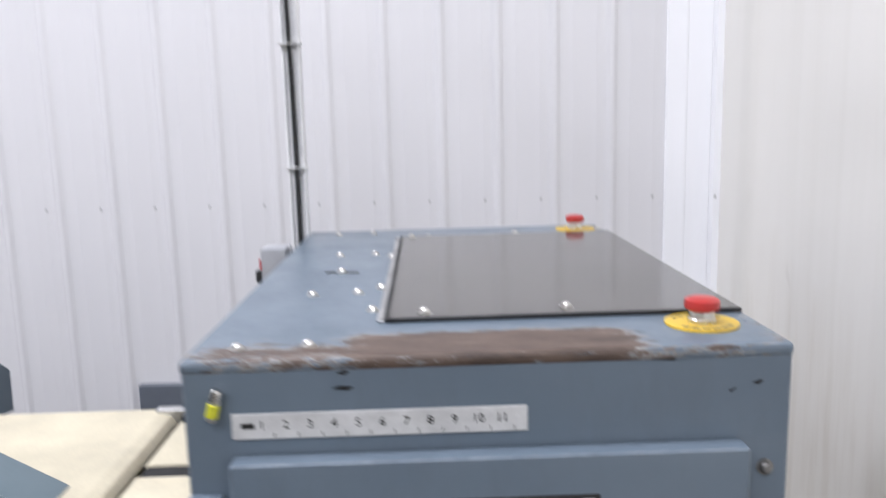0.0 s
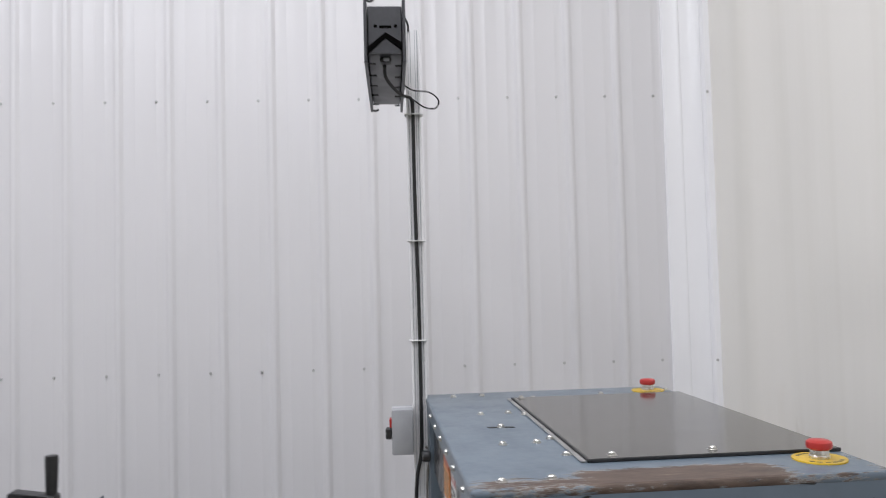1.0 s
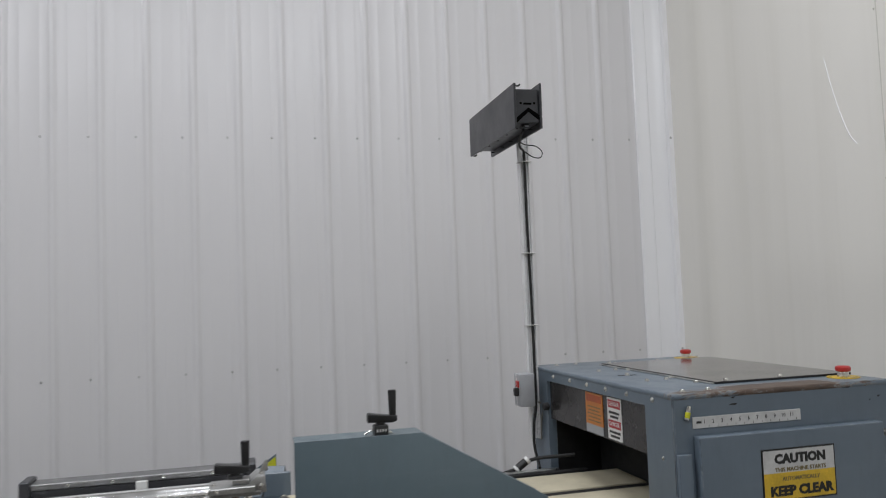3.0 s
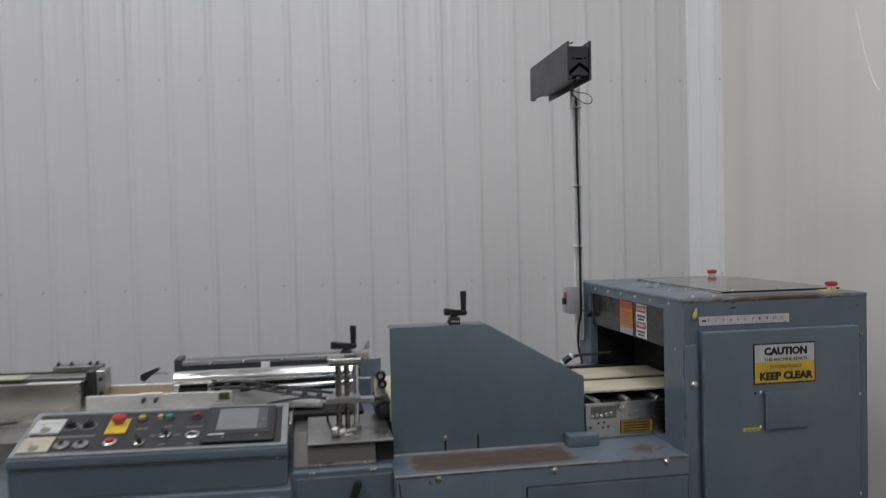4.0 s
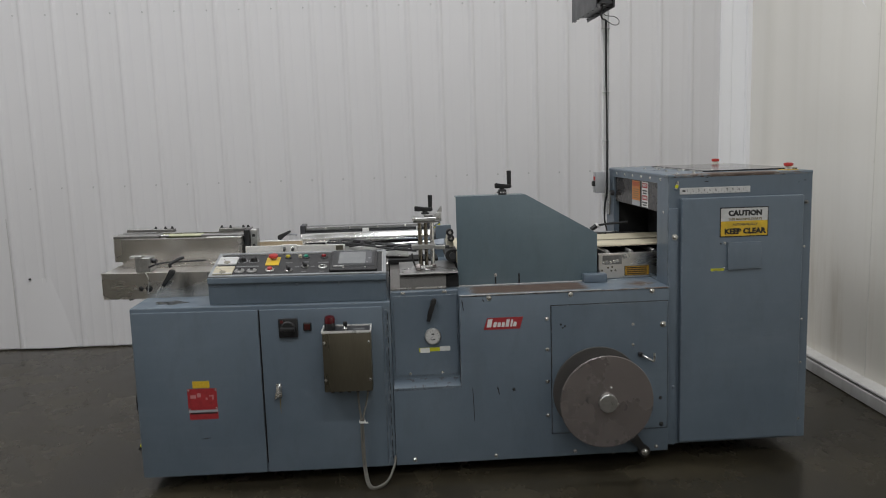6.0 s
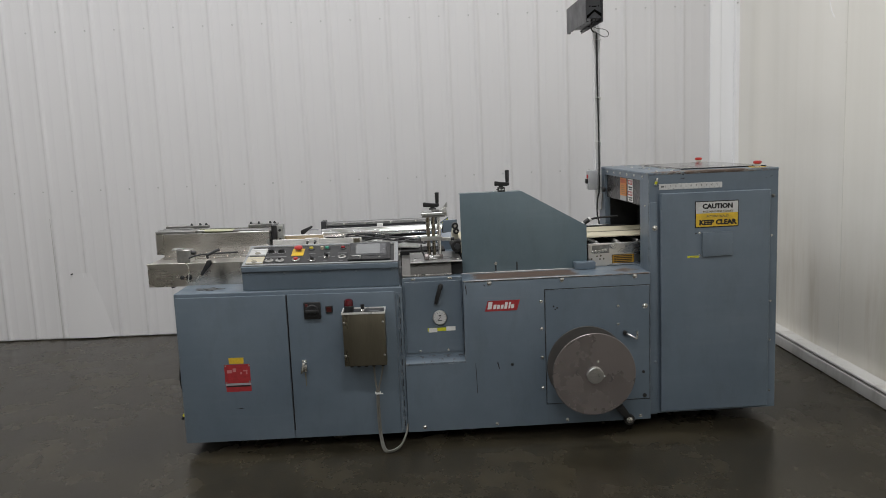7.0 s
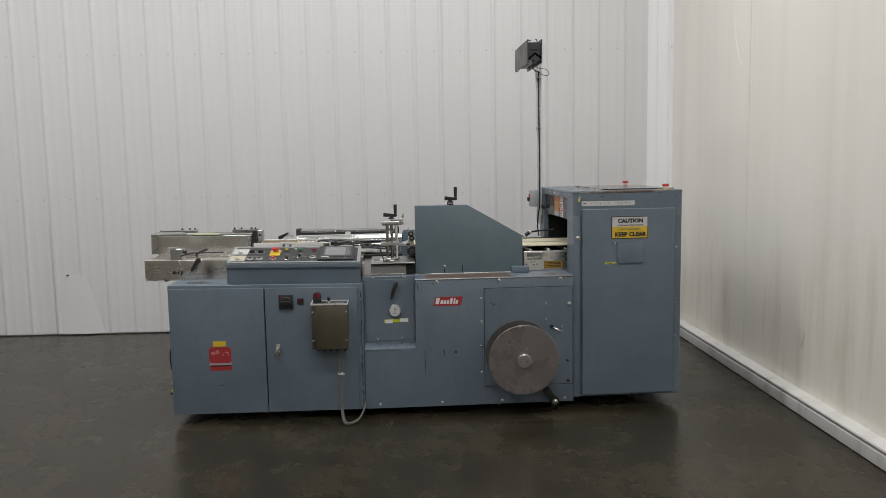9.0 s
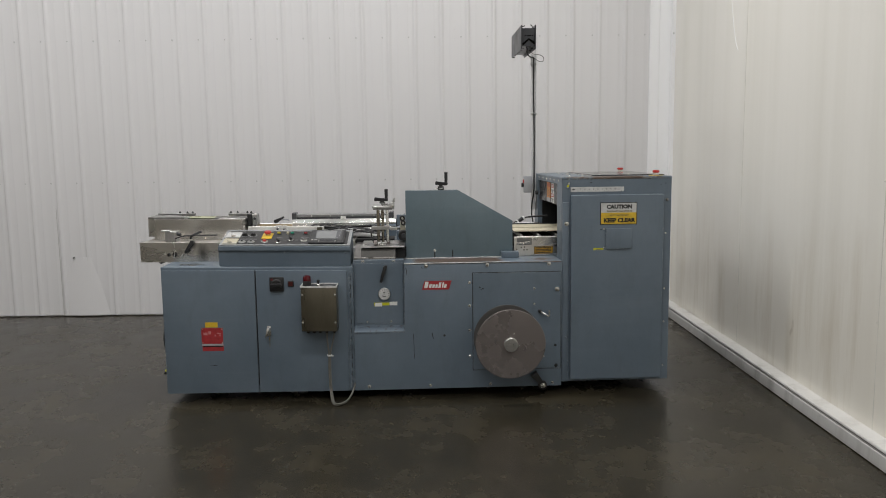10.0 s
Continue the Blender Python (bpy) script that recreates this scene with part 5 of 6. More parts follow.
for u, v in ((-1.651, 0.235), (-1.584, 0.372)):
    k = slope_part("selector_switch", turned((0, 0), (0.018, 0), (0.018, 0.003), (0.014, 0.005), (0.012, 0.006), (0, 0.006)), plain("dull_chrome", (0.32, 0.32, 0.31), 0.25, 1.0), u, v, 0.0024, None, "black selector switch in a chrome ring")
    g_ = part("selector_grip", B(-0.006, 0.006, -0.017, 0.017, 0.006, 0.022, 0.003), M_BLACK, k)
    g_.matrix_local = pose(0, 0, 0, 0, 0, 25)
k = slope_part("key_ring", turned((0.013, 0), (0.021, 0), (0.021, 0.003), (0.016, 0.005), (0.013, 0.004)), M_BOLT, -1.506, 0.352, 0.0024, None, "chrome ring bezel")
part("bezel_core", turned((0, 0), (0.013, 0), (0.013, 0.002), (0, 0.003)), M_BLACK, k)
for u, mat, la in ((-1.668, M_YELLENS, "yellow indicator lens"), (-1.588, M_GREENL, "green indicator lens"), (-1.508, plain("dark_red_indicator", (0.20, 0.015, 0.018), 0.2), "red indicator lens")):
    k = slope_part("indicator_lamp", turned((0, 0), (0.017, 0), (0.017, 0.003), (0.0135, 0.005), (0, 0.005)), M_BLACK, u, 0.765, 0.0024)
    part("lens", turned((0, 0.004), (0.011, 0.004), (0.011, 0.010), (0.008, 0.013), (0, 0.014)), mat, k, la)
k = slope_part("indicator_lamp", turned((0, 0), (0.008, 0), (0.008, 0.012), (0, 0.014)), M_CREAMP, -1.614, 0.765, 0.0024, None, "small pale lamp")
for u, v, w in ((-1.657, 0.545, 0.03), (-1.587, 0.565, 0.03), (-1.507, 0.53, 0.045), (-1.652, 0.07, 0.035), (-1.585, 0.17, 0.02), (-1.508, 0.16, 0.02), (-1.618, 0.372, 0.018), (-1.549, 0.372, 0.018)):
    slope_part("print_bar", cB(w, 0.006, 0.0008), plain("grey_print_soft", (0.2, 0.2, 0.2), 0.5), u, v, 0.0024, con)
hm = slope_part("touch_screen", B(-0.106, 0.102, -0.108, 0.112, 0, 0.014, 0.004), M_BLACK, -1.369, 0.503, 0.002, None, "black framed touch screen")
part("bezel", B(-0.094, 0.090, -0.074, 0.104, 0.0138, 0.0155, 0.001), plain("dark_grey_bezel", (0.026, 0.027, 0.029), 0.4), hm)
part("screen", B(-0.068, 0.050, -0.050, 0.088, 0.0153, 0.0163), M_SCREEN, hm)
part("screen_side", B(0.050, 0.078, -0.050, 0.088, 0.0153, 0.0160), plain("dim_screen", (0.08, 0.082, 0.088), 0.2), hm)
for u in (-0.045, 0.05):
    d = part("bolt", turned((0, 0), (0.005, 0), (0.005, 0.003), (0, 0.004), segs=12), M_BOLT, hm)
    d.location = (u, -0.094, 0.014)
part("print_bar", B(-0.088, -0.042, -0.078, -0.072, 0.0155, 0.0160), M_WHITE, hm)

# stainless table and film post unit right of the console
tab = part("steel_table", B(-1.171, -0.913, 0.085, 0.43, 0.8855, 0.891, 0.001), M_PLATE, wrap, "thin stainless table plate")
M_APRON = surface("stained_apron_steel", (0.085, 0.082, 0.077), 0.5, 0.9, 0.2, 6, 120, 0.03)
M_DECK = surface("reflective_deck_steel", (0.30, 0.29, 0.275), 0.34, 1.0, 0.2, 5, 120, 0.05, (1, 0.4, 1))
deck = bmesh.new()
prism(deck, [(0.082, 0.8195), (0.084, 0.830), (0.096, 0.834), (0.27, 0.882), (0.42, 0.882), (0.42, 0.8195)], "x", -1.214, -0.968, 0.001)
part("table_apron", prism(bmesh.new(), [(0.081, 0.8195), (0.084, 0.8195), (0.113, 0.885), (0.110, 0.885)], "x", -1.171, -0.968), M_APRON, wrap, "stained stainless apron under the table")
part("stainless_deck", deck, M_DECK, wrap, "stained stainless deck with a rolled front lip")
for x in (-1.150, -1.136, -1.002, -0.990):
    bolt(wrap, x, 0.0835, 0.826, "-y", 0.004)
# solid near-black box: the shade of the gap beside the deck
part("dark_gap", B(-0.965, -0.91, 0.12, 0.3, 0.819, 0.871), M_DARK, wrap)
up = part("film_post_unit", B(-1.104, -0.998, 0.19, 0.285, 1.110, 1.124, 0.002), M_ALU, wrap, "aluminium clamp on three upright rods")
part("top_bracket", prism(bmesh.new(), [(-1.012, 1.104), (-1.012, 1.128), (-0.994, 1.142), (-0.975, 1.142), (-0.972, 1.104)], "y", 0.205, 0.30, 0.002), M_ALU, up)
part("upright_tab", prism(bmesh.new(), [(-0.998, 1.1245), (-0.974, 1.168), (-0.967, 1.168), (-0.967, 1.1425), (-0.985, 1.1425)], "y", 0.262, 0.268, 0.001), M_ALU, up)
part("top_clamp", B(-1.050, -1.010, 0.215, 0.26, 1.1245, 1.136, 0.002), M_POCKET, up)
part("top_underplate", B(-1.10, -0.985, 0.20, 0.28, 1.100, 1.1095, 0.001), M_POCKET, up)
for x, r, m_ in ((-1.071, 0.0095, M_BRASS), (-1.044, 0.0085, M_BRASS), (-1.016, 0.0095, M_CHROME)):
    part("upright_rod", R((x, 0.237, 0.8905), (x, 0.237, 1.1005), r, 16), m_, up)
part("clamp_block", B(-1.110, -1.002, 0.20, 0.275, 0.981, 0.999, 0.002), M_ALU, up)
part("side_arm", B(-1.0015, -0.958, 0.225, 0.262, 0.974, 0.990, 0.001), M_ALU, up)
part("arm_screw", R((-0.958, 0.243, 0.982), (-0.938, 0.243, 0.982), 0.007, 12, 0.001), M_BLACK, up)
for x in (-1.071, -1.016):
    part("rod_collar", R((x, 0.237, 0.891), (x, 0.237, 0.905), 0.016, 16, 0.002), M_BRASSY, up)
for x in (-1.094, -0.984):
    bolt(up, x, 0.235, 1.124 if x < -1 else 1.142, "z", 0.005)
bolt(up, -1.085, 0.19, 1.117, "-y", 0.004)
bolt(up, -0.985, 0.205, 1.120, "-y", 0.005)
crank("crank", -1.044, 0.237, 1.136, -1.092, -1.010, 0.060, up, 0.008)
kn = part("clamp_knob", lathe(bmesh.new(), (-1.098, 0.16, 0.905), (0, 0.10, 0.905), [(0, 0), (0.013, 0), (0.017, 0.004), (0.017, 0.020), (0.013, 0.024), (0, 0.024)], 10), M_BRASSY, wrap, "dark ribbed clamp knob")
part("clamp_collar", R((-1.074, 0.157, 0.905), (-1.052, 0.155, 0.906), 0.010, 14, 0.002), M_CHROME, kn)
part("clamp_stem", R((-1.052, 0.155, 0.906), (-1.022, 0.17, 0.907), 0.006, 12, 0.001), M_ALU, kn)
part("clamp_foot", B(-1.060, -1.036, 0.145, 0.17, 0.8912, 0.899, 0.002), M_ALU, kn)
part("clamp_lever", tube(bmesh.new(), [(-1.095, 0.165, 0.905), (-1.107, 0.17, 0.935), (-1.112, 0.172, 0.968)], 0.004), M_BLACK, kn)
part("table_slot", prism(bmesh.new(), [(-1.002, 0.250), (-0.922, 0.165), (-0.919, 0.168), (-0.999, 0.254)], "z", 0.891, 0.8916), M_INK, tab)
for x, y in ((-1.155, 0.125), (-0.93, 0.13), (-1.15, 0.40)):
    bolt(tab, x, y, 0.891, "z", 0.004)

# ivory drive casting and rollers left of the guard
iv = part("drive_casting", prism(bmesh.new(), [(-0.938, 0.925), (-0.912, 0.925), (-0.908, 0.975), (-0.912, 1.018), (-0.921, 1.040), (-0.935, 1.030), (-0.943, 0.985)], "y", 0.37, 0.45, 0.006), M_IVORY, wrap, "ivory drive casting with black drum")
part("drum", R((-0.920, 0.31, 0.930), (-0.920, 0.5, 0.930), 0.032, 28, 0.004), M_RUBBER, iv)
part("drum_cap", R((-0.920, 0.312, 0.930), (-0.920, 0.304, 0.930), 0.016, 20, 0.002), M_CHAR, iv)
for x, z, r in ((-0.926, 1.034, 0.018), (-0.921, 1.006, 0.016)):
    cap = part("idler_cap", lathe(bmesh.new(), (x, 0.372, z), (x, -1, z), [(0, 0), (r, 0), (r, 0.018), (r - 0.003, 0.022), (r * 0.5, 0.022), (r * 0.5, 0.019), (0, 0.019)], 20), M_BLACK, iv)
    part("cap_screw", R((x, 0.354, z), (x, 0.347, z), r * 0.42, 12, 0.001), M_BOLT, cap)
part("back_plate", B(-0.968, -0.886, 0.80, 0.815, 0.95, 1.022, 0.002), M_PAINT, wrap)

# ---------------------------------------------------------------- infeed
# tray steel has the hand lever's dark reflection painted in
inf = part("infeed_conveyor", B(-2.500, -1.62, 0.25, 0.93, 0.782, 0.897, 0.002), greased(M_STEEL, -2.128, 0.848, 0.040, 0.075), wrap, "stainless infeed tray")
part("tray_flange", B(-2.504, -1.99, 0.246, 0.262, 0.895, 0.901, 0.001), M_STEEL, inf)
part("side_notch", B(-2.036, -2.0, 0.2475, 0.2502, 0.871, 0.895), M_ALU, inf)
tf = bmesh.new()
prism(tf, [(0.545, 0.897), (0.545, 1.016), (0.575, 1.016), (0.575, 1.013), (0.548, 1.013), (0.548, 0.897)], "x", -2.502, -1.930)
prism(tf, [(-1.930, 0.897), (-1.930, 1.016), (-1.933, 1.016), (-1.933, 0.897)][::-1], "y", 0.545, 0.62)
part("front_fence", tf, M_STEEL, inf, "stainless side fence")
part("fence_cap", B(-2.10, -1.932, 0.548, 0.572, 1.0162, 1.020, 0.001), M_RIM, inf, "bright folded edge")
bf = bmesh.new()
box(bf, -2.565, -1.95, 0.79, 0.795, 0.85, 1.018)
part("rear_fence", bf, M_STEEL, inf, "stainless side fence")
part("fence_cap", B(-2.565, -2.40, 0.765, 0.80, 1.0182, 1.023, 0.001), M_POCKET, inf)
part("fence_end", B(-2.565, -2.525, 0.62, 0.79, 0.897, 1.018, 0.002), M_STEEL, inf)
for x0, x1, y0, y1, z0, z1 in ((-2.560, -2.345, 0.61, 0.70, 1.012, 1.026), (-2.145, -1.925, 0.64, 0.72, 1.004, 1.022), (-2.085, -1.920, 0.77, 0.83, 1.020, 1.038), (-2.590, -2.345, 0.90, 0.94, 1.008, 1.026)):
    part("guide_bar", B(x0, x1, y0, y1, z0, z1, 0.002), M_POCKET, inf)
for x, y, z in ((-2.075, 0.80, 1.038), (-2.03, 0.80, 1.038), (-1.965, 0.80, 1.038), (-1.940, 0.80, 1.038), (-2.445, 0.92, 1.026), (-2.395, 0.92, 1.026), (-2.360, 0.92, 1.026)):
    part("stud", lathe(bmesh.new(), (x, y, z), (x, y, z + 1), [(0, 0), (0.008, 0), (0.008, 0.005), (0.005, 0.006), (0.005, 0.012), (0, 0.013)], 10), M_BLACK, inf)
part("guide_rod", R((-2.345, 0.655, 1.019), (-2.305, 0.655, 1.019), 0.006, 12, 0.001), M_ALU, inf)
part("lug_belt", B(-2.385, -2.03, 0.66, 0.74, 1.0135, 1.019, 0.002), plain("pale_green_belt", (0.46, 0.47, 0.30), 0.5), inf, "pale green lug belt")
# dark olive bar: the belt's shaded underside painted as one strip
part("belt_shadow_bar", B(-2.38, -2.03, 0.662, 0.735, 0.965, 1.0130, 0.001), plain("olive_underside_shade", (0.06, 0.065, 0.03), 0.6), inf)
part("belt_end", R((-2.335, 0.655, 1.003), (-2.335, 0.745, 1.003), 0.015, 16, 0.003), M_ALU, inf)
eb = part("stop_block", B(-1.928, -1.900, 0.60, 0.68, 0.92, 1.046, 0.003), M_BLACK, inf, "black stop block")
part("block_plate", B(-1.90, -1.868, 0.62, 0.70, 0.93, 1.044, 0.002), M_ALU, eb)
for z in (0.965, 1.015):
    bolt(eb, -1.884, 0.62, z, "-y", 0.006, mat=M_BLACK)
part("wear_bar", B(-1.892, -1.655, 0.69, 0.712, 0.945, 0.973, 0.002), M_TAN, inf, "tan plastic wear bar")
part("wear_bar_strip", B(-1.892, -1.655, 0.688, 0.712, 0.9732, 0.977, 0.001), M_RIM, inf)
M_BRIGHT = surface("bright_satin_rail", (0.78, 0.765, 0.73), 0.3, 0.45, 0.16, 7, 120, 0.04, (0.4, 1, 1))
ir = part("inner_rail", B(-1.912, -1.43, 0.535, 0.545, 0.905, 0.972, 0.001), M_BRIGHT, inf, "stainless inner rail")
br = part("rail_bracket", B(-1.737, -1.662, 0.525, 0.5345, 0.925, 0.978, 0.002), M_BRIGHT, inf)
for x in (-1.722, -1.682):
    ts = part("thumb_screw", R((x, 0.525, 0.957), (x, 0.503, 0.952), 0.006, 10, 0.001), M_BLACK, br)
    part("screw_washer", R((x, 0.5248, 0.957), (x, 0.522, 0.957), 0.010, 14, 0.001), M_BOLT, ts)
part("rail_clip", B(-1.475, -1.44, 0.528, 0.5345, 0.945, 0.968, 0.001), M_BOX, ir)
part("bed_plate", B(-1.62, -1.22, 0.31, 0.93, 0.87, 0.905, 0.002), M_STEEL, inf)
part("slope_plate", prism(bmesh.new(), [(-1.50, 0.925), (-1.12, 0.905), (-1.12, 0.909), (-1.50, 0.929)], "y", 0.50, 0.80), M_PLATE, inf, "sloping aluminium film plate")
# near-black box that paints the shade of the recess behind the table
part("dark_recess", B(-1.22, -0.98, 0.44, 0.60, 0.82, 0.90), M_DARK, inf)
# drag chain: two black side bands with rounded windows between the links, sagging to the post unit
chain_at = [(-1.52, 0.70, 0.962), (-1.43, 0.685, 0.966), (-1.34, 0.665, 0.958), (-1.25, 0.64, 0.945), (-1.16, 0.61, 0.935), (-1.08, 0.58, 0.930)]
links = bmesh.new()
for side in (-0.019, 0.019):
    tube(links, [(x, y + side, z + side * 0.35) for x, y, z in chain_at], 0.0048, 8)
for k in range(9):
    u = k / 8 * (len(chain_at) - 1)
    a_, b_ = chain_at[min(int(u), 4)], chain_at[min(int(u), 4) + 1]
    f = u - min(int(u), 4)
    q = [a_[i] + (b_[i] - a_[i]) * f for i in range(3)]
    box(links, q[0] - 0.010, q[0] + 0.010, q[1] - 0.018, q[1] + 0.018, q[2] - 0.005, q[2] + 0.005, 0.002)
part("cable_chain", links, M_BLACK, inf, "black open-link drag chain")
part("air_hose", tube(bmesh.new(), [(-1.36, 0.50, 0.914), (-1.28, 0.51, 0.932), (-1.20, 0.50, 0.944), (-1.15, 0.48, 0.948), (-1.10, 0.42, 0.95)], 0.004), M_BLACK, inf)
part("hose", tube(bmesh.new(), [(-1.42, 0.72, 0.935), (-1.32, 0.70, 0.95), (-1.20, 0.66, 0.948), (-1.08, 0.62, 0.93)], 0.006), M_RUBBER, inf)
# clamp lever and block at the front of the tray
cb = part("clamp_block", B(-2.352, -2.285, 0.26, 0.34, 0.901, 0.966, 0.003), M_ALU, inf, "aluminium clamp block")
part("clamp_cap", B(-2.372, -2.32, 0.255, 0.30, 0.966, 0.974, 0.001), M_ALU, cb)
part("clamp_screw", R((-2.29, 0.29, 0.95), (-2.262, 0.285, 0.945), 0.011, 12, 0.002), M_BLACK, cb)
part("guide_rod", tube(bmesh.new(), [(-2.29, 0.25, 0.925), (-2.25, 0.255, 0.938), (-2.20, 0.27, 0.942), (-2.06, 0.34, 0.938)], 0.004), M_BLACK, inf)
lv2 = part("hand_lever", prism(bmesh.new(), [(-2.232, 0.845), (-2.219, 0.838), (-2.192, 0.872), (-2.172, 0.895), (-2.175, 0.915), (-2.192, 0.916), (-2.205, 0.89)], "y", 0.215, 0.240, 0.004), M_BLACK, inf, "black clamping lever")
part("lever_stem", R((-2.183, 0.24, 0.905), (-2.183, 0.25, 0.905), 0.012, 14), M_BOLT, lv2)
part("lever_tip", R((-2.235, 0.226, 0.838), (-2.252, 0.222, 0.815), 0.005, 10, 0.001), M_BOLT, lv2)
part("lever_arm", tube(bmesh.new(), [(-2.187, 0.23, 0.925), (-2.189, 0.23, 0.94), (-2.157, 0.24, 0.958), (-2.132, 0.25, 0.967)], 0.007), M_BLACK, inf)
for x, r in ((-2.33, 0.008), (-2.295, 0.011), (-2.355, 0.005)):
    bolt(inf, x, 0.25, 0.828, "-y", r, mat=M_BLACK if r > 0.006 else M_BOLT)
part("lever_rod", tube(bmesh.new(), [(-2.305, 0.238, 0.905), (-2.29, 0.236, 0.87), (-2.296, 0.236, 0.82), (-2.30, 0.236, 0.80)], 0.0032), M_BOLT, inf)
part("under_bracket", prism(bmesh.new(), [(-2.42, 0.79), (-2.36, 0.79), (-2.37, 0.775), (-2.40, 0.765)], "y", 0.3, 0.36), M_BLACK, inf)
part("pull_lever", prism(bmesh.new(), [(-1.80, 0.965), (-1.785, 0.96), (-1.755, 0.985), (-1.728, 1.003), (-1.735, 1.012), (-1.775, 0.995), (-1.80, 0.985)], "y", 0.84, 0.862, 0.004), M_BLACK, inf, "black lever")
part("cable_bow", tube(bmesh.new(), [(-1.79, 0.85, 0.955), (-1.76, 0.85, 0.985), (-1.72, 0.85, 0.99), (-1.70, 0.86, 0.985)], 0.005), M_GREYBOX, inf)

# long chrome roller and its carrier along the back
rc = part("roller_carrier", B(-1.672, -1.00, 0.945, 1.015, 0.966, 1.002, 0.002), M_CHAR, wrap, "dark roller carrier rail")
part("carrier_top", B(-1.672, -1.00, 0.94, 1.02, 1.002, 1.022, 0.003), surface("dull_carrier_rail", (0.24, 0.24, 0.24), 0.42, 0.7, 0.2, 14, 120, 0.05), rc)
part("carrier_end", B(-1.690, -1.660, 0.925, 1.025, 0.935, 1.034, 0.004), M_CHAR, rc)
part("carrier_end", B(-1.02, -0.99, 0.92, 1.025, 0.935, 1.034, 0.004), M_CHAR, rc)
part("carrier_block", B(-1.357, -1.322, 0.93, 0.96, 0.970, 1.007, 0.002), M_WHITE, rc)
part("carrier_block", B(-1.065, -1.035, 0.93, 0.96, 0.970, 1.007, 0.002), M_WHITE, rc)
for x in (-1.555, -1.425, -1.275, -1.125):
    bolt(rc, x, 0.94, 1.012, "-y", 0.004)
part("chrome_roller", R((-1.680, 0.862, 0.966), (-0.972, 0.862, 0.966), 0.031, 32, 0.003), M_CHROME, wrap, "long polished chrome roller")
part("thin_roller", R((-1.40, 0.80, 0.928), (-0.99, 0.80, 0.935), 0.008, 16, 0.001), M_CHROME, wrap)
# near-black box: the shade under the roller, put in as colour
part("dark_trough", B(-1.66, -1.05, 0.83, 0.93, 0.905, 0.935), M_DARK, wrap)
part("post_stud", R((-1.535, 0.79, 0.905), (-1.535, 0.79, 0.96), 0.012, 12, 0.004), M_ALU, wrap)
part("roller_bearing", R((-0.972, 0.862, 0.966), (-0.950, 0.862, 0.966), 0.026, 18, 0.003), M_BLACK, wrap)

# base frame, black with the shade under the machine in its colour, and castors
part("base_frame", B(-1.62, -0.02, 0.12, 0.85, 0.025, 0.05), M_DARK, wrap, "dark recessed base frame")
for x, y in ((-2.15, 0.5), (-1.55, 0.16), (-1.55, 0.8), (-0.2, 0.2), (-0.2, 0.8)):
    part("levelling_foot", lathe(bmesh.new(), (x, y, 0), (x, y, 1), [(0, 0), (0.032, 0), (0.032, 0.012), (0.012, 0.02), (0.012, 0.05), (0, 0.05)], 14), M_BLACK, wrap)
kw = part("caster_knob", lathe(bmesh.new(), (-0.112, -0.005, 0.062), (-0.112, -1, 0.062), [(0, 0), (0.024, 0), (0.027, 0.004), (0.027, 0.018), (0.022, 0.024), (0, 0.024)], 28), M_RUBBER, wrap, "black rubber knob with chrome nut")
bolt(kw, -0.112, -0.029, 0.062, "-y", 0.012)
part("knob_bracket", prism(bmesh.new(), [(-0.185, 0.125), (-0.150, 0.15), (-0.112, 0.090), (-0.135, 0.075)], "y", -0.05, -0.006, 0.003), M_BLACK, wrap)
part("plug_lead", tube(bmesh.new(), [(-2.289, 0.08, 0.47), (-2.318, 0.08, 0.45), (-2.332, 0.08, 0.40), (-2.333, 0.08, 0.34), (-2.320, 0.08, 0.29), (-2.302, 0.08, 0.26), (-2.298, 0.08, 0.22)], 0.004), M_BLACK, wrap)
part("lead_end", R((-2.300, 0.08, 0.215), (-2.332, 0.08, 0.172), 0.010, 12, 0.002), M_YELLOW2, wrap, "yellow lead end")
part("lead_tip", R((-2.332, 0.08, 0.172), (-2.342, 0.08, 0.158), 0.008, 12, 0.002), M_BLACK, wrap)
part("side_strip", B(-2.296, -2.2875, 0.05, 0.2, 0.45, 0.62), M_GREYBOX, cab)

# ---------------------------------------------------------------- film reel
reel = thing("film_reel", MF @ pose(-0.321, 0, 0.351), "grey two-flange film reel with metal hub", "reel")


def flange(y, r):
    bm = bmesh.new()
    lathe(bm, (0, y, 0), (0, y - 1, 0), [(0.03, 0), (r - 0.002, 0), (r, 0.0015), (r, 0.0055), (r - 0.002, 0.007), (0.03, 0.007), (0.03, 0)], 64)
    return bm


part("front_flange", flange(-0.160, 0.200), M_BRASSY, reel)
# rear flange coloured darker for the shade the front flange throws on it
part("rear_flange", flange(-0.008, 0.198), surface("shaded_flange_grey", (0.075, 0.07, 0.065), 0.5, 0.0, 0.1, 7, 120, 0.05), reel)
part("core", R((0, -0.008, 0), (0, -0.16, 0), 0.036, 24), M_BLACK, reel)
part("hub", lathe(bmesh.new(), (0, -0.155, 0), (0, -1, 0), [(0, 0), (0.040, 0), (0.040, 0.032), (0.037, 0.036), (0, 0.036)], 32), M_ALU, reel, "turned metal hub")
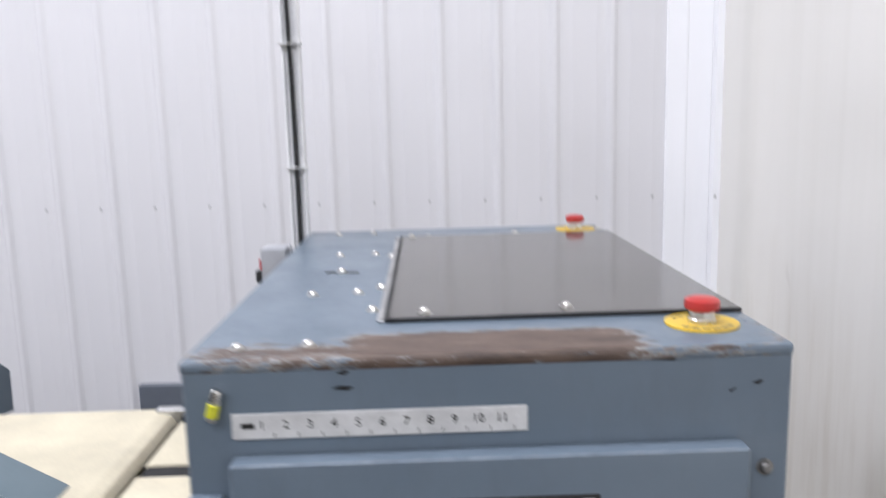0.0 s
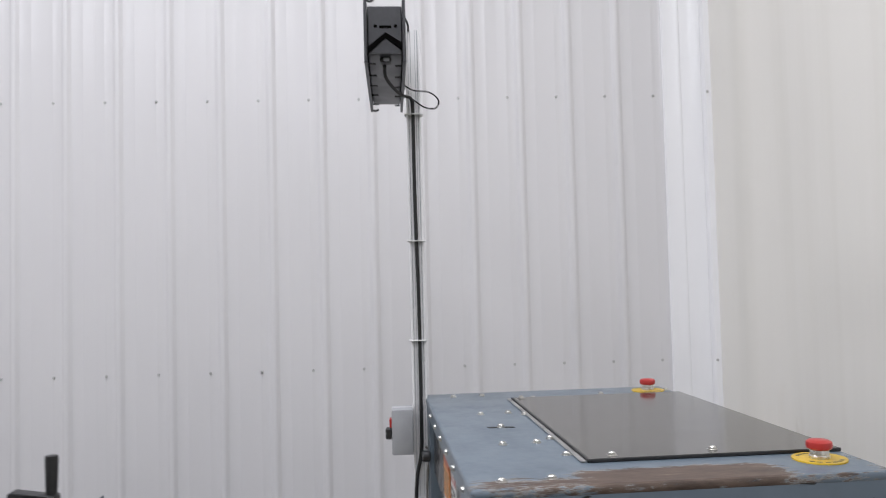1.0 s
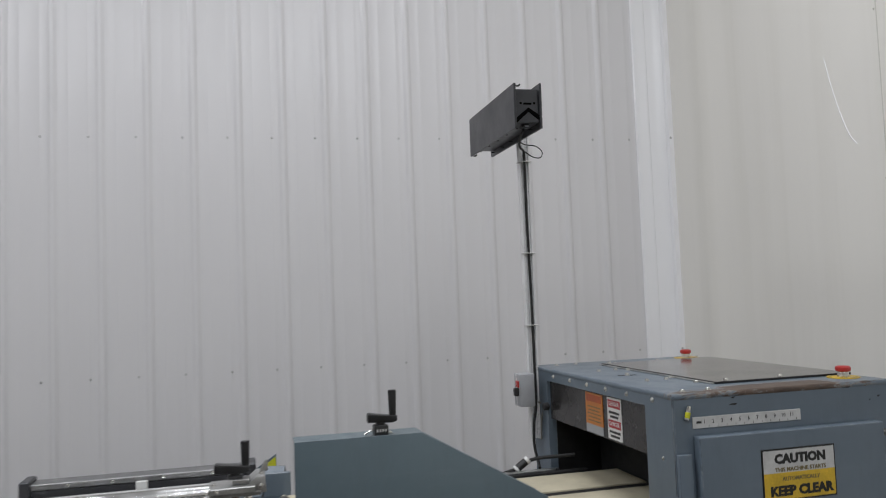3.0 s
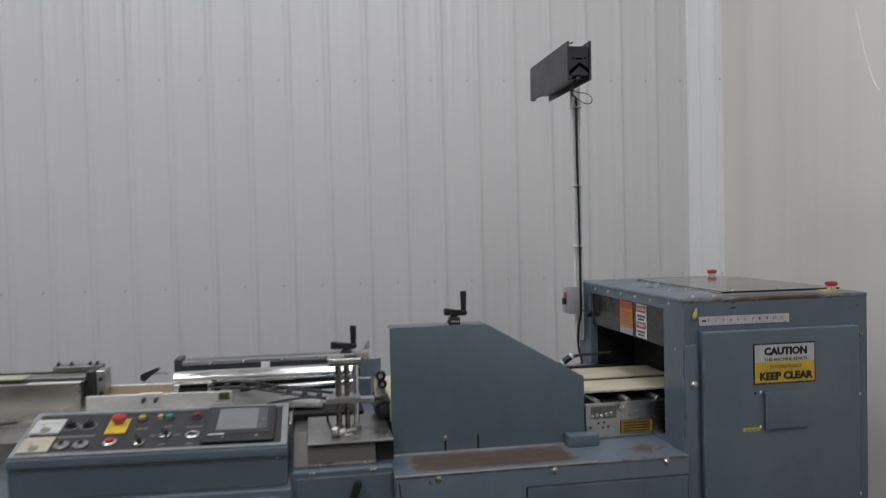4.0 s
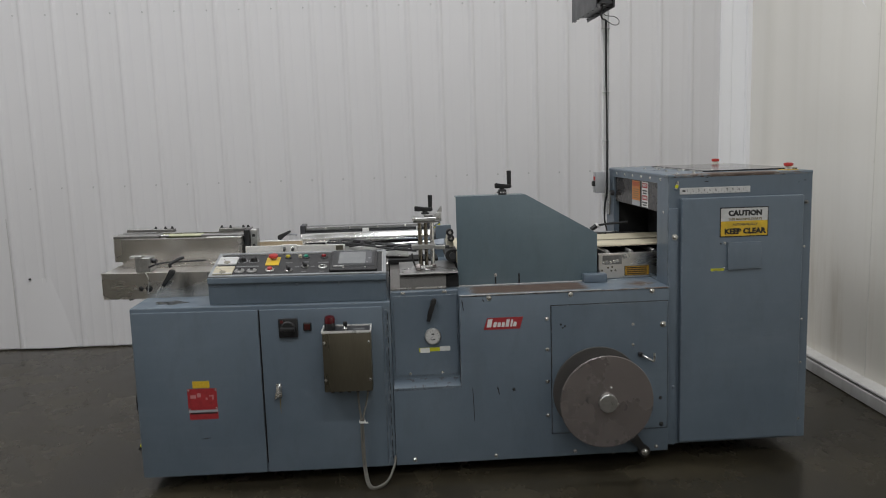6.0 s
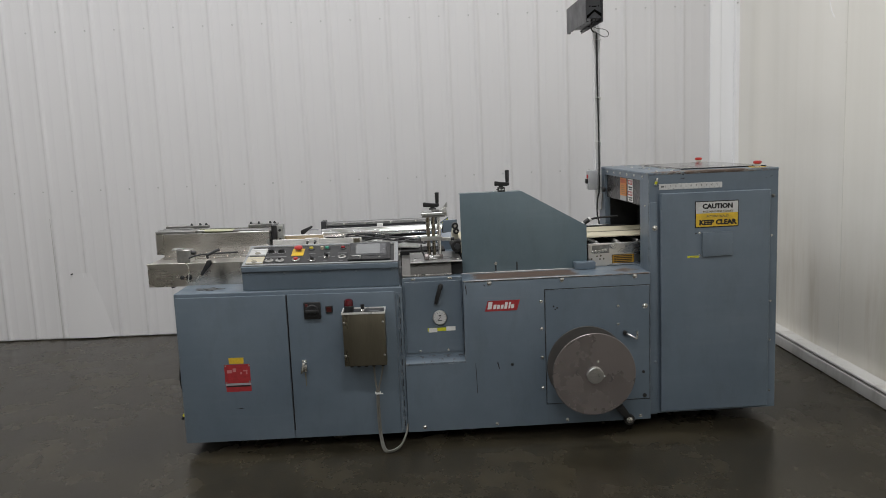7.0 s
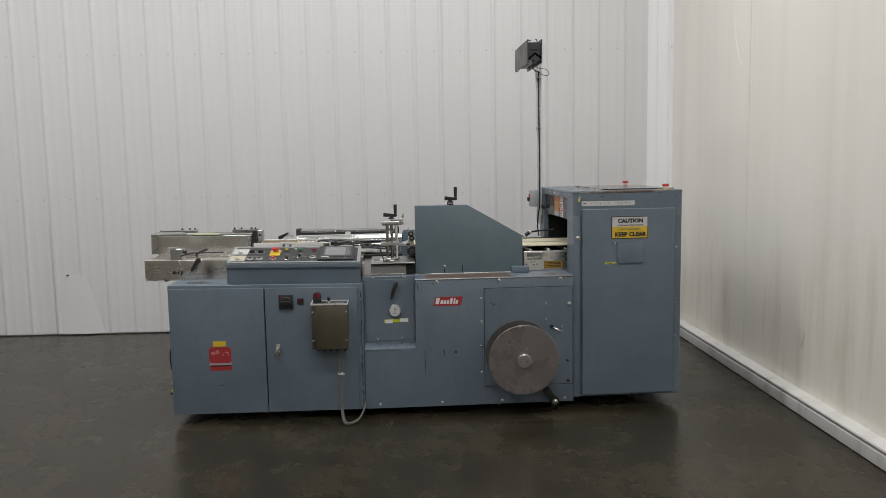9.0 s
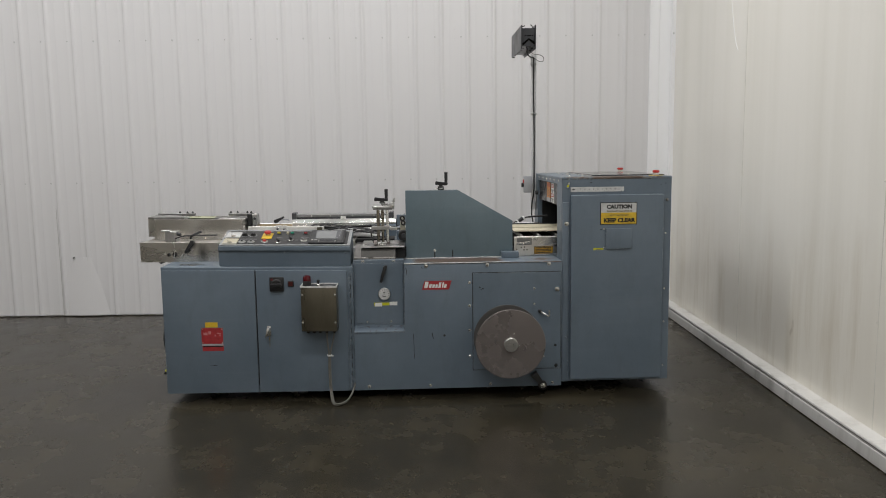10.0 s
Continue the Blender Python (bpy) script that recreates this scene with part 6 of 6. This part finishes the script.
for a in (170, -20):
    ca, sa = math.cos(radians(a)), math.sin(radians(a))
    x, z = 0.077 * ca, 0.077 * sa
    part("hole_shadow", R((x, -0.1665, z), (x, -0.1676, z), 0.0155, 20), M_DARK, reel)
    part("hole_cap", R((x - 0.006 * ca, -0.1670, z - 0.006 * sa), (x - 0.006 * ca, -0.1682, z - 0.006 * sa), 0.0145, 20), M_BRASSY, reel)
bolt(reel, 0.018, -0.167, 0.062, "-y", 0.0045)
bolt(reel, 0.048, -0.167, -0.012, "-y", 0.004)

# ---------------------------------------------------------------- pole, switch box and dark housing
PX, PY = -0.402, 1.545
pole = thing("pole_mounted_housing", pose(PX, PY, 1.03), "dark sheet-metal housing on a grey strut pole with switch box", "equipment")
st_bm = bmesh.new()
L0, L1 = 0.0, 1.232
box(st_bm, -0.019, 0.019, -0.014, 0.012, L0, L1, 0.003, 2)
box(st_bm, -0.019, -0.013, -0.019, -0.0142, L0, L1, 0.001)
box(st_bm, 0.013, 0.019, -0.019, -0.0142, L0, L1, 0.001)
strut = part("strut", st_bm, M_POLE, pole, "grey strut channel")
for x in (-0.0128, -0.006, 0.006, 0.0118):
    part("strut_groove", B(x, x + 0.0011, -0.0146, -0.0139, L0 + 0.002, L1 - 0.002), M_GREYBOX, strut)
part("cable", tube(bmesh.new(), [(-0.002, -0.026, 1.035), (-0.002, -0.024, 0.8), (0.002, -0.024, 0.5), (0.002, -0.026, 0.24), (0.0, -0.03, 0.12), (-0.012, -0.035, 0.06), (-0.016, -0.04, -0.02), (-0.01, -0.06, -0.075), (-0.02, -0.1, -0.085)], 0.0048), M_RUBBER, pole, "black power cable")
part("thin_cable", tube(bmesh.new(), [(-0.024, -0.03, 1.078), (0.0, -0.03, 1.064), (0.042, -0.03, 1.058), (0.066, -0.03, 1.037), (0.058, -0.03, 1.016), (0.03, -0.03, 1.018), (-0.002, -0.028, 1.04)], 0.0020), M_RUBBER, pole)
part("stub_wire", tube(bmesh.new(), [(-0.026, -0.02, 1.262), (-0.016, -0.02, 1.256), (-0.010, -0.02, 1.240), (-0.010, -0.02, 1.225)], 0.003), M_RUBBER, pole)
part("drop_cable", tube(bmesh.new(), [(0.012, -0.02, 0.13), (0.022, -0.04, 0.12), (0.014, -0.04, 0.06), (0.012, -0.035, 0.0)], 0.003), M_CABLEGREY, pole)
for z in (0.405, 0.665, 1.0):
    part("cable_tie", B(-0.024, 0.024, -0.034, 0.006, z, z + 0.0026, 0.0008), M_WHITE, pole)
sb = part("switch_box", B(-0.074, -0.0195, -0.085, -0.015, 0.124, 0.238, 0.005, 2), M_GREYBOX, pole, "light grey switch box")
part("box_seam", B(-0.0752, -0.018, -0.045, -0.042, 0.123, 0.239), M_POLE, sb)
part("switch_plate", B(-0.080, -0.0735, -0.075, -0.050, 0.192, 0.214, 0.001), M_RED, sb)
part("switch_knob", B(-0.090, -0.0735, -0.073, -0.052, 0.162, 0.190, 0.003), M_BLACK, sb)
HM = pose(-0.021, -0.287, 1.1425, 1.1, 0, 1.0)
hs = part("housing", B(-0.085, -0.0055, 0.012, 0.56, -0.056, 0.058, 0.002), M_CHAR, pole, "dark sheet-metal box with side plates")
hs.matrix_local = HM
part("side_plate", B(-0.094, -0.0865, 0.0, 0.575, -0.0755, 0.0755, 0.001), M_CHAR, hs)
part("side_plate", B(-0.0045, 0.003, 0.0, 0.585, -0.0755, 0.0765, 0.001), M_CHAR, hs)
for y in (0.05, 0.16, 0.27, 0.38, 0.50):
    part("plate_tab", B(-0.0865, -0.068, y, y + 0.006, -0.069, -0.065), M_BLACK, hs)
    part("plate_tab", B(-0.022, -0.0075, y + 0.02, y + 0.026, -0.069, -0.065), M_BLACK, hs)
part("end_rib", prism(bmesh.new(), [(-0.086, -0.058), (-0.044, -0.020), (-0.006, -0.046), (-0.006, -0.030), (-0.044, -0.006), (-0.086, -0.040)], "y", 0.002, 0.012), M_HOLE, hs)
part("end_flap", prism(bmesh.new(), [(-0.084, -0.055), (-0.046, -0.018), (-0.010, -0.046), (-0.010, -0.055)], "y", 0.0045, 0.0118), M_CHAR, hs)
part("end_slot", B(-0.058, -0.030, 0.0112, 0.0125, 0.006, 0.0125), M_HOLE, hs)
for x in (-0.067, -0.020):
    part("end_hole", R((x, 0.0125, 0.0110), (x, 0.0112, 0.0110), 0.0042, 10), M_HOLE, hs)
part("junction", B(-0.058, -0.032, 0.03, 0.06, -0.068, -0.0562, 0.003), M_BLACK, hs)
part("junction_cap", B(-0.050, -0.036, 0.028, 0.036, -0.066, -0.058, 0.001), M_GREYBOX, hs)
part("drop_lead", tube(bmesh.new(), [(-0.048, 0.05, -0.072), (-0.046, 0.09, -0.088), (-0.030, 0.15, -0.098), (-0.006, 0.21, -0.106), (0.018, 0.25, -0.106), (0.023, 0.262, -0.128)], 0.0042), M_RUBBER, hs)
part("mount_bracket", B(0.0005, 0.006, 0.26, 0.31, -0.07, 0.05, 0.001), M_ALU, hs)
for y, z in ((0.006, 0.070), (0.566, -0.071)):
    part("hook", tube(bmesh.new(), [(-0.09, y, z), (-0.078, y, z - 0.003), (-0.070, y, z + 0.002)], 0.003), M_BLACK, hs)

# black plug and lead lying behind the belts
lead = part("power_plug", tube(bmesh.new(), [(-0.142, 0.80, 0.962), (-0.122, 0.80, 0.976), (-0.104, 0.80, 0.988)], 0.013, 12), M_BLACK, tunnel, "black plug and lead")
part("lead", tube(bmesh.new(), [(-0.106, 0.80, 0.986), (-0.06, 0.79, 0.995), (-0.01, 0.77, 1.000), (0.05, 0.75, 1.005)], 0.006), M_RUBBER, lead)
part("lead", tube(bmesh.new(), [(-0.14, 0.80, 0.964), (-0.19, 0.80, 0.952), (-0.26, 0.81, 0.94), (-0.32, 0.83, 0.92)], 0.006), M_RUBBER, lead)
part("plug_collar", R((-0.146, 0.80, 0.959), (-0.138, 0.80, 0.965), 0.015, 14, 0.002), M_WHITE, lead)
part("plug_collar", R((-0.108, 0.80, 0.985), (-0.098, 0.80, 0.992), 0.014, 14, 0.002), M_WHITE, lead)

# units that bolt on to the frame and can be lifted away
def settle(ob):
    """The cabinet, console and infeed rise a little towards their far end, as the machine stands on an uneven floor."""
    def rise(x, z):
        return 0.0165 * max(0.0, -1.24 - x) * (0.45 + 0.55 * min(1.0, max(0.0, z) / 0.8))
    def move(o, frame_of):
        at = frame_of @ o.matrix_local
        if o.data.users == 1:
            back = at.inverted()
            for v in o.data.vertices:
                q = at @ v.co
                q.z += rise(q.x, q.z)
                v.co = back @ q
        else:
            q = at.translation
            o.location += frame_of.to_3x3().inverted() @ Vector((0, 0, rise(q.x, q.z)))
        for ch in o.children:
            move(ch, at)
    for v in ob.data.vertices:
        v.co.z += rise(v.co.x, v.co.z)
    for ch in ob.children:
        move(ch, Matrix.Identity(4))


bpy.context.view_layer.update()
for unit in (cab, con, jb, inf):
    settle(unit)
lift(cab, "grey-blue steel electrical cabinet with two closed doors and red warning labels", "cabinet")
lift(con, "grey-blue sloping control console with black panel and touch screen", "control console")
lift(jb, "brown-tinted stainless control box with red beacon and hanging cables", "control box")
lift(inf, "stainless infeed conveyor with side fences and black clamping levers", "conveyor")
lift(up, "aluminium clamp with hand crank on three upright rods", "film post")
lift(lead, "black plug with white collars and rubber lead", "plug")
